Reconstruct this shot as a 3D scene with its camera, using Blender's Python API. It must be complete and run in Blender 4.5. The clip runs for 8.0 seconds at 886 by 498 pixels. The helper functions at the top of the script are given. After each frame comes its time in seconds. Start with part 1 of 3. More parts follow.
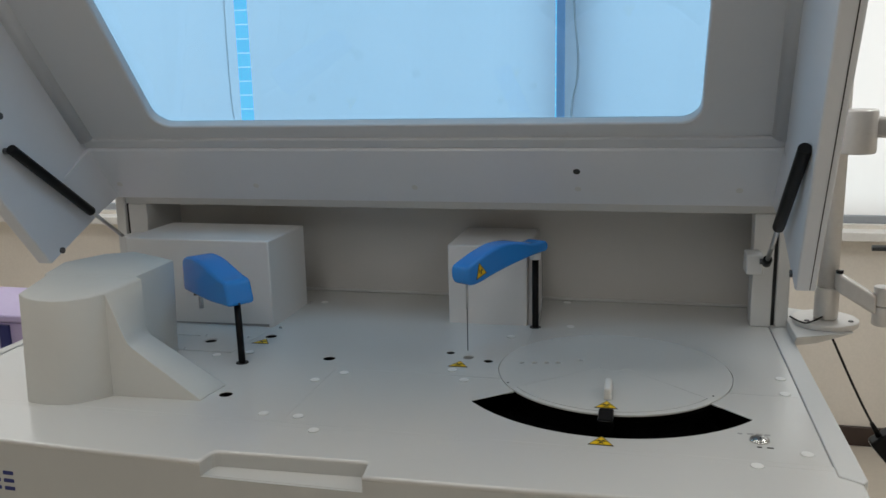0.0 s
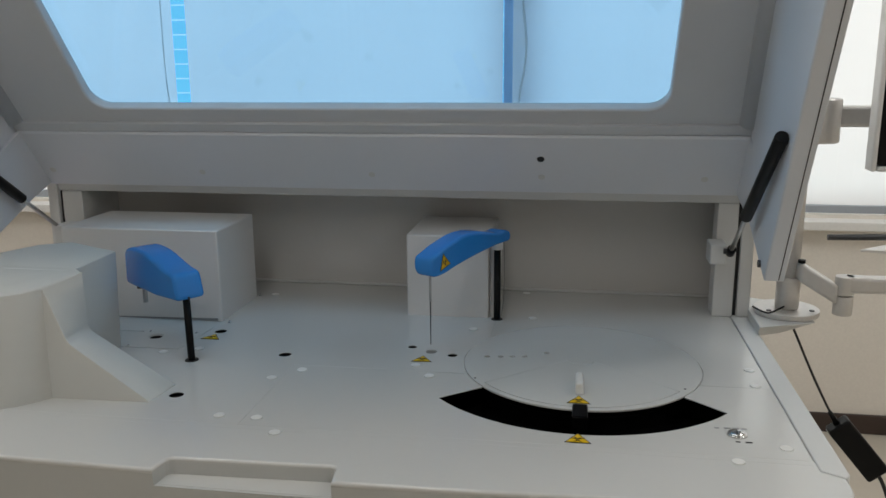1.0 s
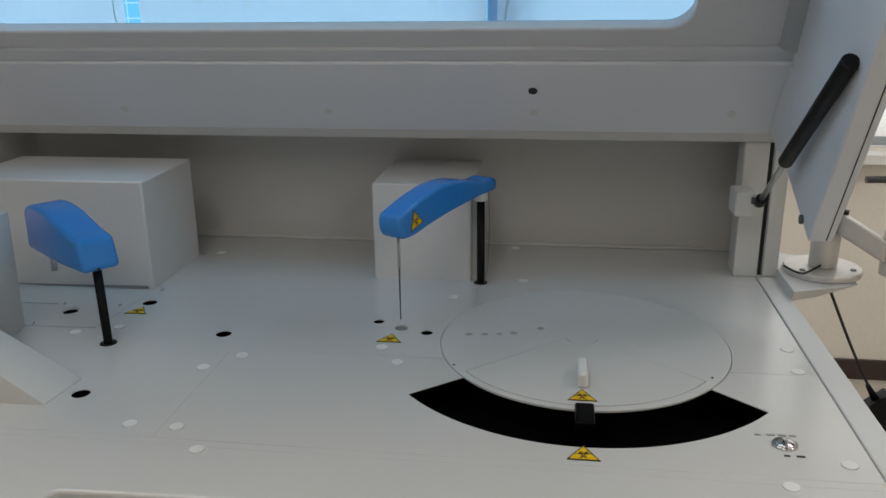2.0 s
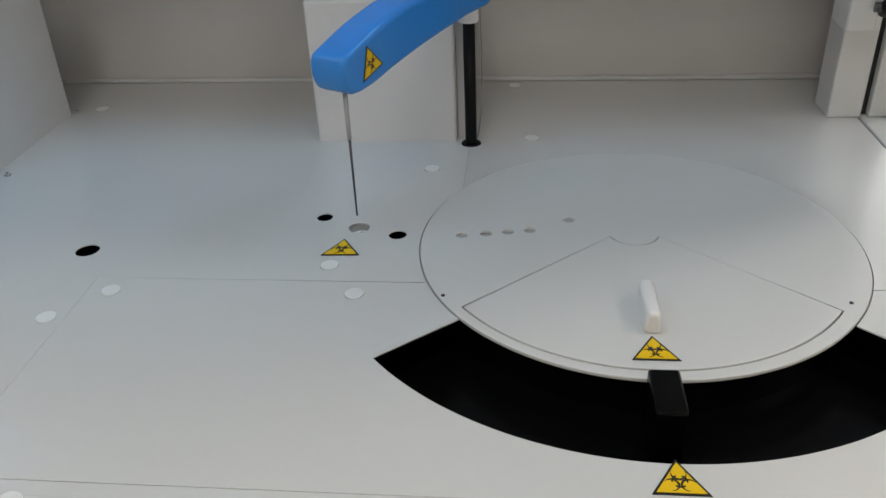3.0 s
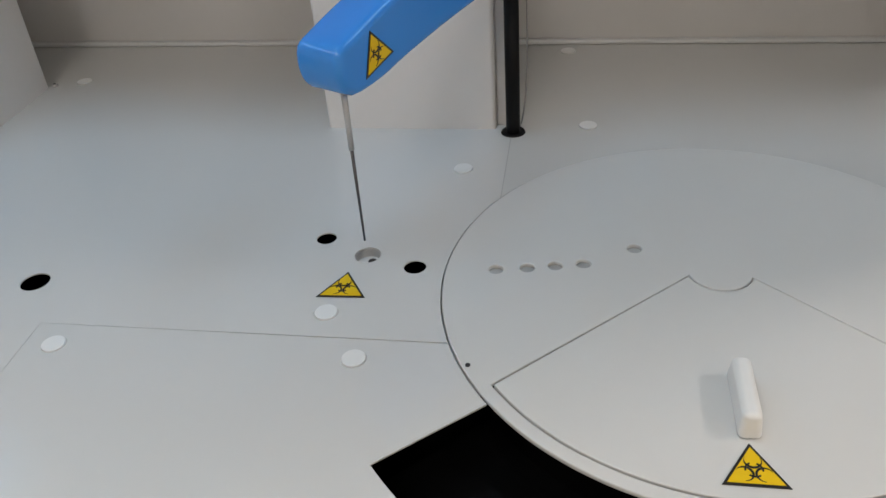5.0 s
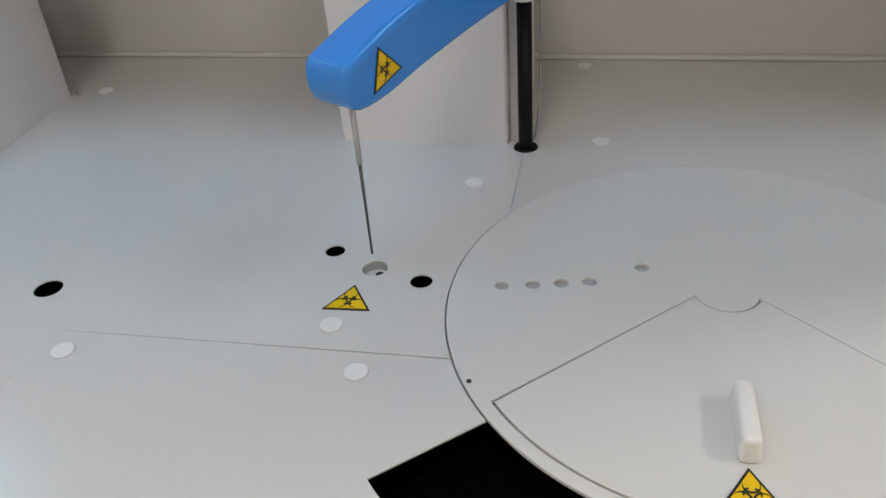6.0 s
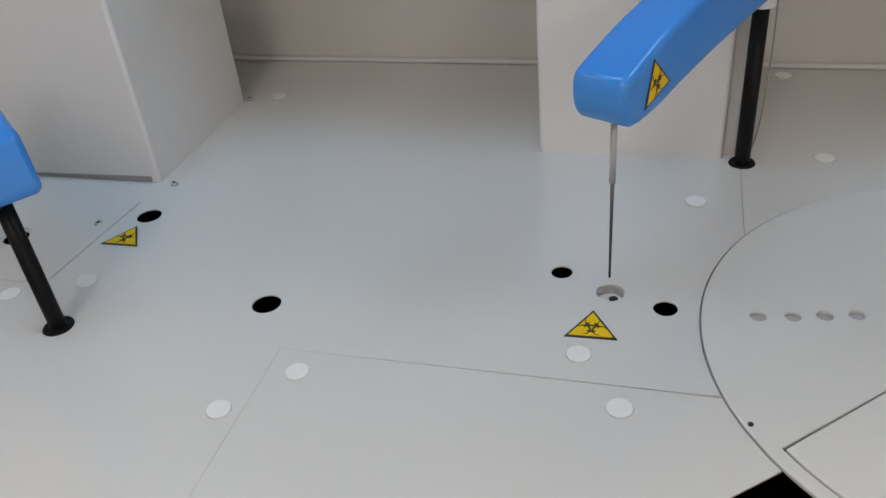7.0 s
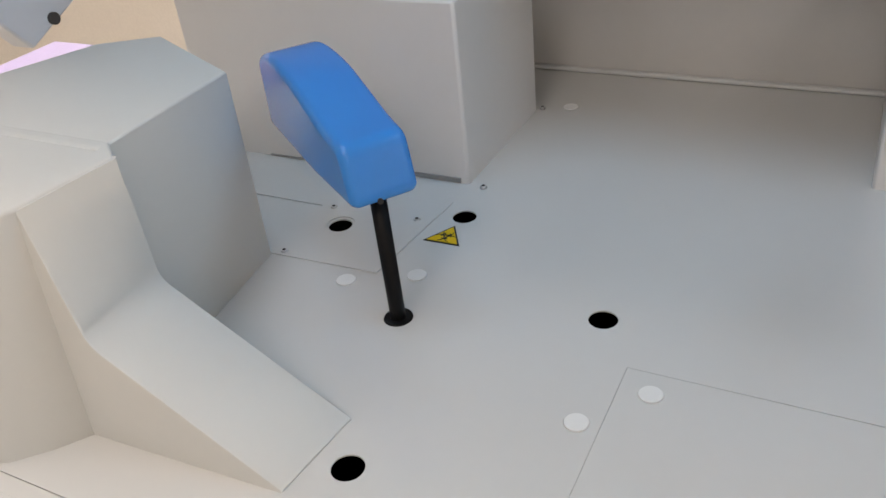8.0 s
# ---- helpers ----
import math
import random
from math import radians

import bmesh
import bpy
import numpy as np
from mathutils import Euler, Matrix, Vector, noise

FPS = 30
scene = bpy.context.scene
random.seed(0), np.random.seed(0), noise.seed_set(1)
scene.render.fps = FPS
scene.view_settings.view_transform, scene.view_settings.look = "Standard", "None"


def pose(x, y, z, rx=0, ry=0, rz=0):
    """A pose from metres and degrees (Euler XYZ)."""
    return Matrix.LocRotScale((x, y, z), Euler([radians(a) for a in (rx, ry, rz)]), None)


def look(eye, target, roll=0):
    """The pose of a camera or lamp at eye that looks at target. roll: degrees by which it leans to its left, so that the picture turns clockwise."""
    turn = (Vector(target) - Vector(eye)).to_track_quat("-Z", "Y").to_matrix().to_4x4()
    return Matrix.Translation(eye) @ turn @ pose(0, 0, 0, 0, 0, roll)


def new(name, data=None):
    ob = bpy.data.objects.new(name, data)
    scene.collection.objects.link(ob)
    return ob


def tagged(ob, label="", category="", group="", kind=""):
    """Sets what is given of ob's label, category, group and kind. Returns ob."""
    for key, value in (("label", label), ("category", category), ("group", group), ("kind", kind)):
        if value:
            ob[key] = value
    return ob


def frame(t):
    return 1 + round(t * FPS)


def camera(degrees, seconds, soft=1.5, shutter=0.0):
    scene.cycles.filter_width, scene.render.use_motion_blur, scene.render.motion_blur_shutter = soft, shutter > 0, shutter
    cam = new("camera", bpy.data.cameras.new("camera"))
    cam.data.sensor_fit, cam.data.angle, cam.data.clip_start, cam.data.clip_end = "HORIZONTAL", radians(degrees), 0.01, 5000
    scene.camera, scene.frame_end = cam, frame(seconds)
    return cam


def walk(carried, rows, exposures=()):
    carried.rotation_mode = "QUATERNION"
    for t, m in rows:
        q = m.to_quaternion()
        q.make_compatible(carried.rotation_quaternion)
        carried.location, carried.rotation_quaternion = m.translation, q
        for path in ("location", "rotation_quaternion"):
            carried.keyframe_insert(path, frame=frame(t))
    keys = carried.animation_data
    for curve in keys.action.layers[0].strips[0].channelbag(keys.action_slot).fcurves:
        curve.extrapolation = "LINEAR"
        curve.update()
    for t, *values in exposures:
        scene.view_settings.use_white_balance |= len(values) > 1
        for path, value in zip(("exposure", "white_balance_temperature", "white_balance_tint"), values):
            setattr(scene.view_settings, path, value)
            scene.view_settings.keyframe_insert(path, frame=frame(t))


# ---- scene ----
cam = camera(55.8, 8.0)
PATH = [
    (0, (0.3, 0.062, 1.376), (-0.167, 1.963, 0.963), -1.3),
    (0.5, (0.293, 0.076, 1.373), (-0.13, 1.986, 0.957), -1.0),
    (1, (0.242, 0.107, 1.369), (-0.069, 2.032, 0.925), -0.4),
    (1.2, (0.208, 0.115, 1.365), (-0.067, 2.043, 0.911), -0.3),
    (2.3, (0.224, 0.485, 1.321), (-0.047, 2.324, 0.584), -1.1),
    (2.5, (0.224, 0.563, 1.296), (-0.053, 2.358, 0.458), -1.7),
    (3, (0.162, 0.741, 1.263), (-0.03, 2.454, 0.247), -2.5),
    (3.5, (0.132, 0.861, 1.235), (0.161, 2.491, 0.077), -0.5),
    (4, (0.142, 0.899, 1.24), (0.103, 2.524, 0.075), -0.6),
    (4.5, (0.151, 0.913, 1.244), (-0.057, 2.523, 0.077), -3.1),
    (6, (0.173, 0.922, 1.25), (-0.196, 2.527, 0.115), -4.6),
    (6.5, (0.134, 0.926, 1.249), (-0.274, 2.527, 0.122), -4.7),
    (7, (0.048, 0.932, 1.252), (-0.464, 2.506, 0.128), -6.1),
    (7.4, (-0.016, 0.921, 1.259), (-0.651, 2.45, 0.138), -7.2),
    (7.5, (-0.031, 0.915, 1.26), (-0.698, 2.436, 0.145), -7.1),
    (8, (-0.082, 0.891, 1.27), (-0.922, 2.349, 0.188), -6.6),
]
walk(cam, [(t, look(eye, target, roll)) for t, eye, target, roll in PATH],
     exposures=[(0, -0.95, 6380, 9.2), (1.2, -0.95, 6380, 9.2), (2.5, -0.62, 6560, 11), (3, -0.30, 6580, 11.5), (3.5, -0.14, 6650, 12.5), (4.5, -0.09, 6780, 14), (6.5, -0.01, 6900, 15.5), (8, -0.05, 6980, 17.5)])

# ---------------------------------------------------------------- light
world = bpy.data.worlds.new("world")
scene.world = world
world.use_nodes = True
wn = world.node_tree
sky = wn.nodes.new("ShaderNodeTexSky")
sky.sky_type, sky.sun_disc = "NISHITA", False
sky.sun_elevation, sky.sun_rotation = radians(38), radians(20)
wn.nodes["Background"].inputs["Strength"].default_value = 0.08
wn.links.new(sky.outputs["Color"], wn.nodes["Background"].inputs["Color"])


def area_lamp(name, m, sx, sy, power, color):
    data = bpy.data.lights.new(name, "AREA")
    data.shape, data.size, data.size_y, data.energy, data.color = "RECTANGLE", sx, sy, power, color
    ob = new(name, data)
    ob.matrix_world = m
    return ob


# daylight in the window's opening, behind the blinds
area_lamp("window_daylight", pose(-0.6, 3.46, 1.68, -90, 0, 0), 5.9, 1.8, 106, (1.0, 0.84, 0.782))
# ceiling panels: x, y, watts, size across and along
PANELS = [(-2.1, 1.0, 15, 0.56, 1.16), (-0.2, -0.5, 16, 0.56, 1.16), (2.1, 1.1, 22, 0.30, 0.56), (-1.9, -1.8, 9, 0.56, 1.16), (2.0, -1.6, 25, 0.56, 1.16),
          (-2.2, 2.5, 18, 0.56, 1.16), (1.5, 1.85, 20, 0.56, 1.16), (-0.6, 1.10, 14, 1.16, 0.5)]
for px, py, watts, wide, long in PANELS:
    area_lamp("panel_light", pose(px, py, 2.765), wide, long, watts, (0.985, 0.965, 0.922))


# ---------------------------------------------------------------- materials
def material(name, color, rough=0.5, metal=0.0, vary=0.06, scale=30.0, bump=0.02, bump_scale=400.0, spec=0.5, stain=0.04, wear=0.15):
    m = bpy.data.materials.new(name)
    m.use_nodes = True
    nt = m.node_tree
    b = nt.nodes["Principled BSDF"]
    b.inputs["Metallic"].default_value = metal
    b.inputs["Specular IOR Level"].default_value = spec
    tc = nt.nodes.new("ShaderNodeTexCoord")
    big = nt.nodes.new("ShaderNodeTexNoise")
    big.inputs["Scale"].default_value, big.inputs["Detail"].default_value = scale * 0.12, 4
    fine = nt.nodes.new("ShaderNodeTexNoise")
    fine.inputs["Scale"].default_value, fine.inputs["Detail"].default_value = scale * 4, 3
    for n in (big, fine):
        nt.links.new(tc.outputs["Object"], n.inputs["Vector"])
    r1 = nt.nodes.new("ShaderNodeMapRange")
    r1.inputs["To Min"].default_value, r1.inputs["To Max"].default_value = 1 - stain, 1 + stain
    nt.links.new(big.outputs["Fac"], r1.inputs["Value"])
    r2 = nt.nodes.new("ShaderNodeMapRange")
    r2.inputs["To Min"].default_value, r2.inputs["To Max"].default_value = 1 - vary, 1 + vary
    nt.links.new(fine.outputs["Fac"], r2.inputs["Value"])
    mul = nt.nodes.new("ShaderNodeMath")
    mul.operation = "MULTIPLY"
    nt.links.new(r1.outputs["Result"], mul.inputs[0])
    nt.links.new(r2.outputs["Result"], mul.inputs[1])
    tint = nt.nodes.new("ShaderNodeVectorMath")
    tint.operation = "SCALE"
    tint.inputs[0].default_value = color
    nt.links.new(mul.outputs["Value"], tint.inputs["Scale"])
    nt.links.new(tint.outputs["Vector"], b.inputs["Base Color"])
    r3 = nt.nodes.new("ShaderNodeMapRange")
    r3.inputs["To Min"].default_value, r3.inputs["To Max"].default_value = rough * (1 - wear), min(1.0, rough * (1 + wear))
    nt.links.new(big.outputs["Fac"], r3.inputs["Value"])
    nt.links.new(r3.outputs["Result"], b.inputs["Roughness"])
    if bump:
        grain = nt.nodes.new("ShaderNodeTexNoise")
        grain.inputs["Scale"].default_value = bump_scale
        nt.links.new(tc.outputs["Object"], grain.inputs["Vector"])
        bp = nt.nodes.new("ShaderNodeBump")
        bp.inputs["Strength"].default_value, bp.inputs["Distance"].default_value = bump, 0.001
        nt.links.new(grain.outputs["Fac"], bp.inputs["Height"])
        nt.links.new(bp.outputs["Normal"], b.inputs["Normal"])
    return m


DECK = material("deck_paint", (0.62, 0.618, 0.602), 0.22, bump=0.02, bump_scale=900, vary=0.008, stain=0.012, wear=0.03, spec=1.0)
PAINT = material("white_powder_coat", (0.64, 0.645, 0.64), 0.42, bump=0.08, bump_scale=700, vary=0.015, stain=0.03)
MOULD = material("white_moulded_plastic", (0.628, 0.632, 0.61), 0.5, bump=0.04, bump_scale=500, vary=0.012, stain=0.03)
# both lid colours hold bluish bounce light; the second is the brighter, lit copy
LIDMAT = material("lid_plastic", (0.58, 0.60, 0.63), 0.34, bump=0.05, bump_scale=500, vary=0.012, stain=0.04)
LIDBLUELIT = material("bluish_lit_lid_plastic", (0.70, 0.725, 0.775), 0.34, bump=0.05, bump_scale=500, vary=0.012, stain=0.05)
# powder coat again: lightened for the lit boxes, darkened for the shaded recess
HOUSINGLIT = material("lit_housing_paint", (0.695, 0.685, 0.675), 0.4, bump=0.08, bump_scale=700, vary=0.015, stain=0.03)
REARSHADE = material("shaded_rear_paint", (0.60, 0.588, 0.572), 0.42, bump=0.08, bump_scale=700, vary=0.015, stain=0.04)
DISC = material("disc_plastic", (0.635, 0.633, 0.615), 0.3, bump=0.02, vary=0.008, stain=0.012, wear=0.04)
NYLON = material("white_nylon", (0.75, 0.75, 0.735), 0.4, bump=0.0, vary=0.01, stain=0.02)
BLUE = material("blue_plastic", (0.026, 0.24, 0.70), 0.18, bump=0.02, spec=0.5, vary=0.015, stain=0.04)
BLACK = material("black_plastic", (0.005, 0.005, 0.0055), 0.42, bump=0.03, vary=0.1, spec=0.2)
TRAY = material("black_tray", (0.0022, 0.0022, 0.0024), 0.25, bump=0.03, vary=0.1, spec=0.1)
ANOD = material("black_anodised", (0.005, 0.005, 0.0055), 0.38, bump=0.04, vary=0.1, spec=0.15)
POLISHED = material("polished_steel", (0.66, 0.66, 0.66), 0.07, metal=1.0, bump=0.0, wear=0.05)
STEEL = material("steel", (0.55, 0.55, 0.55), 0.28, metal=1.0, bump=0.02)
DARKSTEEL = material("dark_steel", (0.10, 0.10, 0.105), 0.35, metal=0.8, bump=0.02)
ALU = material("cast_aluminium", (0.72, 0.70, 0.68), 0.38, metal=0.35, bump=0.05, stain=0.06)
YELLOW = material("yellow_vinyl", (0.80, 0.52, 0.008), 0.45, bump=0.0, vary=0.02, spec=0.3)
INK = material("black_ink", (0.012, 0.011, 0.01), 0.45, bump=0.0)
WELL = material("well_metal", (0.45, 0.45, 0.45), 0.4, metal=0.3)
GREYINK = material("grey_ink", (0.27, 0.27, 0.27), 0.5, bump=0.0)
NAVY = material("navy_ink", (0.02, 0.03, 0.16), 0.4, bump=0.0)
GASKET = material("dark_gasket", (0.015, 0.015, 0.016), 0.6, bump=0.0)
WALL = material("cream_wall_paint", (0.82, 0.77, 0.70), 0.7, bump=0.15, bump_scale=250, stain=0.05)
SKIRT = material("dark_brown_skirting", (0.045, 0.028, 0.022), 0.45, stain=0.2)
FLOOR = material("beige_vinyl_floor", (0.55, 0.5, 0.43), 0.4, scale=12, stain=0.08, vary=0.05)
CEIL = material("ceiling_paint", (0.78, 0.77, 0.74), 0.8, bump=0.1)
SILLM = material("white_sill", (0.8, 0.79, 0.77), 0.35, bump=0.02)
FRAMEM = material("window_frame_grey", (0.35, 0.38, 0.42), 0.4)
# frame uprights: blue outdoor light is put into their paint
MULLSKYLIT = material("skylit_blue_frame", (0.40, 0.60, 0.88), 0.4)
CORD = material("white_cord", (0.75, 0.75, 0.75), 0.5, bump=0.0)
LILAC = material("lilac_laminate", (0.52, 0.44, 0.71), 0.5)
DISCLOW = material("disc_underside", (0.66, 0.655, 0.64), 0.5)
# floor of the shallow disc holes, greyed to hold the shade of deeper ones
HOLESHADE = material("shaded_hole_floor", (0.42, 0.42, 0.415), 0.5, bump=0.02)
# cabinet panels: base colour lowered for the shade on the front face
PANELSHADE = material("shaded_cabinet_skin", (0.53, 0.535, 0.52), 0.4, bump=0.06, bump_scale=600, vary=0.015)


def glass(name, color, rough=0.02, clear=0.93):
    m = bpy.data.materials.new(name)
    m.use_nodes = True
    nt = m.node_tree
    nt.nodes.remove(nt.nodes["Principled BSDF"])
    tr = nt.nodes.new("ShaderNodeBsdfTransparent")
    tr.inputs["Color"].default_value = (*color, 1)
    gl = nt.nodes.new("ShaderNodeBsdfGlossy")
    gl.inputs["Roughness"].default_value = rough
    lw = nt.nodes.new("ShaderNodeLayerWeight")
    lw.inputs["Blend"].default_value = 0.2
    fr = nt.nodes.new("ShaderNodeMapRange")
    fr.inputs["To Min"].default_value, fr.inputs["To Max"].default_value = 0.03, 0.22
    nt.links.new(lw.outputs["Facing"], fr.inputs["Value"])
    mix = nt.nodes.new("ShaderNodeMixShader")
    nt.links.new(fr.outputs["Result"], mix.inputs["Fac"])
    nt.links.new(tr.outputs["BSDF"], mix.inputs[1])
    nt.links.new(gl.outputs["BSDF"], mix.inputs[2])
    nt.links.new(mix.outputs["Shader"], nt.nodes["Material Output"].inputs["Surface"])
    return m


TINTED = glass("blue_tinted_acrylic", (0.62, 0.825, 1.0))
CLEAR = glass("clear_glass", (0.95, 0.97, 0.97))


def cloth():
    m = bpy.data.materials.new("blind_fabric")
    m.use_nodes = True
    nt = m.node_tree
    nt.nodes.remove(nt.nodes["Principled BSDF"])
    tl = nt.nodes.new("ShaderNodeBsdfTranslucent")
    df = nt.nodes.new("ShaderNodeBsdfDiffuse")
    tc = nt.nodes.new("ShaderNodeTexCoord")
    ns = nt.nodes.new("ShaderNodeTexNoise")
    ns.inputs["Scale"].default_value = 1.2
    mp = nt.nodes.new("ShaderNodeMapping")
    mp.inputs["Scale"].default_value = (2.0, 1.0, 0.3)
    nt.links.new(tc.outputs["Object"], mp.inputs["Vector"])
    nt.links.new(mp.outputs["Vector"], ns.inputs["Vector"])
    rp = nt.nodes.new("ShaderNodeMix")
    rp.data_type = "RGBA"
    rp.inputs[6].default_value = (0.735, 0.685, 0.66, 1)
    rp.inputs[7].default_value = (0.815, 0.76, 0.735, 1)
    nt.links.new(ns.outputs["Fac"], rp.inputs[0])
    for n in (tl, df):
        nt.links.new(rp.outputs[2], n.inputs["Color"])
    mix = nt.nodes.new("ShaderNodeMixShader")
    mix.inputs["Fac"].default_value = 0.35
    nt.links.new(tl.outputs["BSDF"], mix.inputs[1])
    nt.links.new(df.outputs["BSDF"], mix.inputs[2])
    nt.links.new(mix.outputs["Shader"], nt.nodes["Material Output"].inputs["Surface"])
    return m


BLIND = cloth()


def glow(name, color, strength):
    m = bpy.data.materials.new(name)
    m.use_nodes = True
    nt = m.node_tree
    nt.nodes.remove(nt.nodes["Principled BSDF"])
    em = nt.nodes.new("ShaderNodeEmission")
    tc = nt.nodes.new("ShaderNodeTexCoord")
    br = nt.nodes.new("ShaderNodeTexBrick")
    br.inputs["Scale"].default_value, br.inputs["Mortar Size"].default_value, br.inputs["Brick Width"].default_value = 1.8, 0.012, 6.0
    br.offset = 0.0
    br.inputs["Color1"].default_value = (*color, 1)
    br.inputs["Color2"].default_value = (color[0] * 0.85, color[1] * 0.92, color[2] * 0.97, 1)
    br.inputs["Mortar"].default_value = (0.9, 0.95, 1.0, 1)
    sep, com = nt.nodes.new("ShaderNodeSeparateXYZ"), nt.nodes.new("ShaderNodeCombineXYZ")
    nt.links.new(tc.outputs["Object"], sep.inputs["Vector"])
    nt.links.new(sep.outputs["X"], com.inputs["X"])
    nt.links.new(sep.outputs["Z"], com.inputs["Y"])
    nt.links.new(com.outputs["Vector"], br.inputs["Vector"])
    nt.links.new(br.outputs["Color"], em.inputs["Color"])
    em.inputs["Strength"].default_value = strength
    nt.links.new(em.outputs["Emission"], nt.nodes["Material Output"].inputs["Surface"])
    return m


OUTSIDE = glow("outside_facade", (0.30, 0.74, 0.83), 2.6)


# ---------------------------------------------------------------- mesh helpers
def root_of(ob):
    while ob.parent:
        ob = ob.parent
    return ob


def finish(me, mats):
    for m in mats if isinstance(mats, (list, tuple)) else [mats]:
        me.materials.append(m)


def part(name, bm, mat, parent, label=""):
    """Links a bmesh or mesh, built in the world's metres, as one part under a thing or a part."""
    if isinstance(bm, bmesh.types.BMesh):
        me = bpy.data.meshes.new(name)
        bm.to_mesh(me)
        bm.free()
    else:
        me = bm
        me.name = name
    base = root_of(parent).location
    me.transform(Matrix.Translation(-base))
    finish(me, mat)
    ob = new(name, me)
    ob.parent = parent
    return tagged(ob, label) if label else ob


def thing(name, at, label, category, group="", kind=""):
    ob = new(name)
    ob.location = at
    ob.empty_display_size = 0.02
    return tagged(ob, label, category, group, kind)


def single(name, bm, mat, label, category, group="", kind=""):
    """One mesh that is a thing by itself."""
    if isinstance(bm, bmesh.types.BMesh):
        me = bpy.data.meshes.new(name)
        bm.to_mesh(me)
        bm.free()
    else:
        me = bm
        me.name = name
    lo = Vector([min(v.co[i] for v in me.vertices) for i in range(3)])
    hi = Vector([max(v.co[i] for v in me.vertices) for i in range(3)])
    at = Vector(((lo.x + hi.x) / 2, (lo.y + hi.y) / 2, lo.z))
    me.transform(Matrix.Translation(-at))
    finish(me, mat)
    ob = new(name, me)
    ob.location = at
    return tagged(ob, label, category, group, kind)


def merge(*bms):
    out = bmesh.new()
    for b in bms:
        me = bpy.data.meshes.new("joined")
        b.to_mesh(me)
        b.free()
        out.from_mesh(me)
        bpy.data.meshes.remove(me)
    return out


def box(x0, x1, y0, y1, z0, z1, bevel=0.0, seg=2):
    bm = bmesh.new()
    bmesh.ops.create_cube(bm, size=1.0)
    for v in bm.verts:
        v.co = Vector(((x0 + x1) / 2 + v.co.x * (x1 - x0), (y0 + y1) / 2 + v.co.y * (y1 - y0), (z0 + z1) / 2 + v.co.z * (z1 - z0)))
    if bevel:
        for f in bmesh.ops.bevel(bm, geom=bm.edges[:], offset=bevel, segments=seg, profile=0.5, affect="EDGES")["faces"]:
            f.smooth = True
    return bm


def loft(bottom, top, bevel=0.0, seg=2):
    """A solid between two rings of the same number of points."""
    bm = bmesh.new()
    a = [bm.verts.new(p) for p in bottom]
    b = [bm.verts.new(p) for p in top]
    n = len(a)
    bm.faces.new(a[::-1])
    bm.faces.new(b)
    for i in range(n):
        bm.faces.new((a[i], a[(i + 1) % n], b[(i + 1) % n], b[i]))
    bmesh.ops.recalc_face_normals(bm, faces=bm.faces[:])
    if bevel:
        for f in bmesh.ops.bevel(bm, geom=bm.edges[:], offset=bevel, segments=seg, profile=0.5, affect="EDGES", clamp_overlap=True)["faces"]:
            f.smooth = True
    return bm


def shell(bottom, top, bevel=0.002):
    """A moulded solid between two rings: soft where it curves, a small round where it folds."""
    bm = loft(bottom, top)
    folds = [e for e in bm.edges if e.calc_face_angle(0) > 0.45]
    bmesh.ops.bevel(bm, geom=folds, offset=bevel, segments=3, profile=0.5, affect="EDGES", clamp_overlap=True)
    for f in bm.faces:
        f.smooth = True
    for e in bm.edges:
        e.smooth = e.calc_face_angle(0) < 0.45
    return bm


def rod(p0, p1, r0, r1=None, n=24, bevel=0.0):
    """A round bar from p0 to p1."""
    p0, p1 = Vector(p0), Vector(p1)
    r1 = r0 if r1 is None else r1
    bm = bmesh.new()
    d = p1 - p0
    bmesh.ops.create_cone(bm, cap_ends=True, segments=n, radius1=r0, radius2=r1, depth=d.length)
    for f in bm.faces:
        f.smooth = len(f.verts) == 4
    if bevel:
        rim = [e for e in bm.edges if all(len(f.verts) == 4 for f in e.link_faces) is False]
        bmesh.ops.bevel(bm, geom=rim, offset=bevel, segments=2, profile=0.5, affect="EDGES")
    q = d.to_track_quat("Z", "Y").to_matrix().to_4x4()
    bmesh.ops.transform(bm, matrix=Matrix.Translation((p0 + p1) / 2) @ q, verts=bm.verts[:])
    return bm


def curve_mesh(cu):
    ob = new("made", cu)
    deps = bpy.context.evaluated_depsgraph_get()
    me = bpy.data.meshes.new_from_object(ob.evaluated_get(deps))
    bpy.data.objects.remove(ob)
    bpy.data.curves.remove(cu)
    me.materials.clear()
    return me


def plate(outline, holes, z0, z1, bevel=0.0):
    """A flat plate from a closed outline with holes, between two heights."""
    cu = bpy.data.curves.new("made", "CURVE")
    cu.dimensions, cu.fill_mode = "2D", "BOTH"
    cu.extrude = (z1 - z0) / 2 - bevel
    cu.bevel_depth, cu.bevel_resolution, cu.offset = bevel, 2, -bevel
    for ring in [outline, *holes]:
        sp = cu.splines.new("POLY")
        sp.points.add(len(ring) - 1)
        for p, c in zip(sp.points, ring):
            p.co = (c[0], c[1], 0, 1)
        sp.use_cyclic_u = True
    me = curve_mesh(cu)
    me.transform(Matrix.Translation((0, 0, (z0 + z1) / 2)))
    bm = bmesh.new()
    bm.from_mesh(me)
    bmesh.ops.remove_doubles(bm, verts=bm.verts[:], dist=1e-6)
    bm.normal_update()
    for f in bm.faces:
        f.smooth = 0.02 < abs(f.normal.z) < 0.98
    bm.to_mesh(me)
    bm.free()
    return me


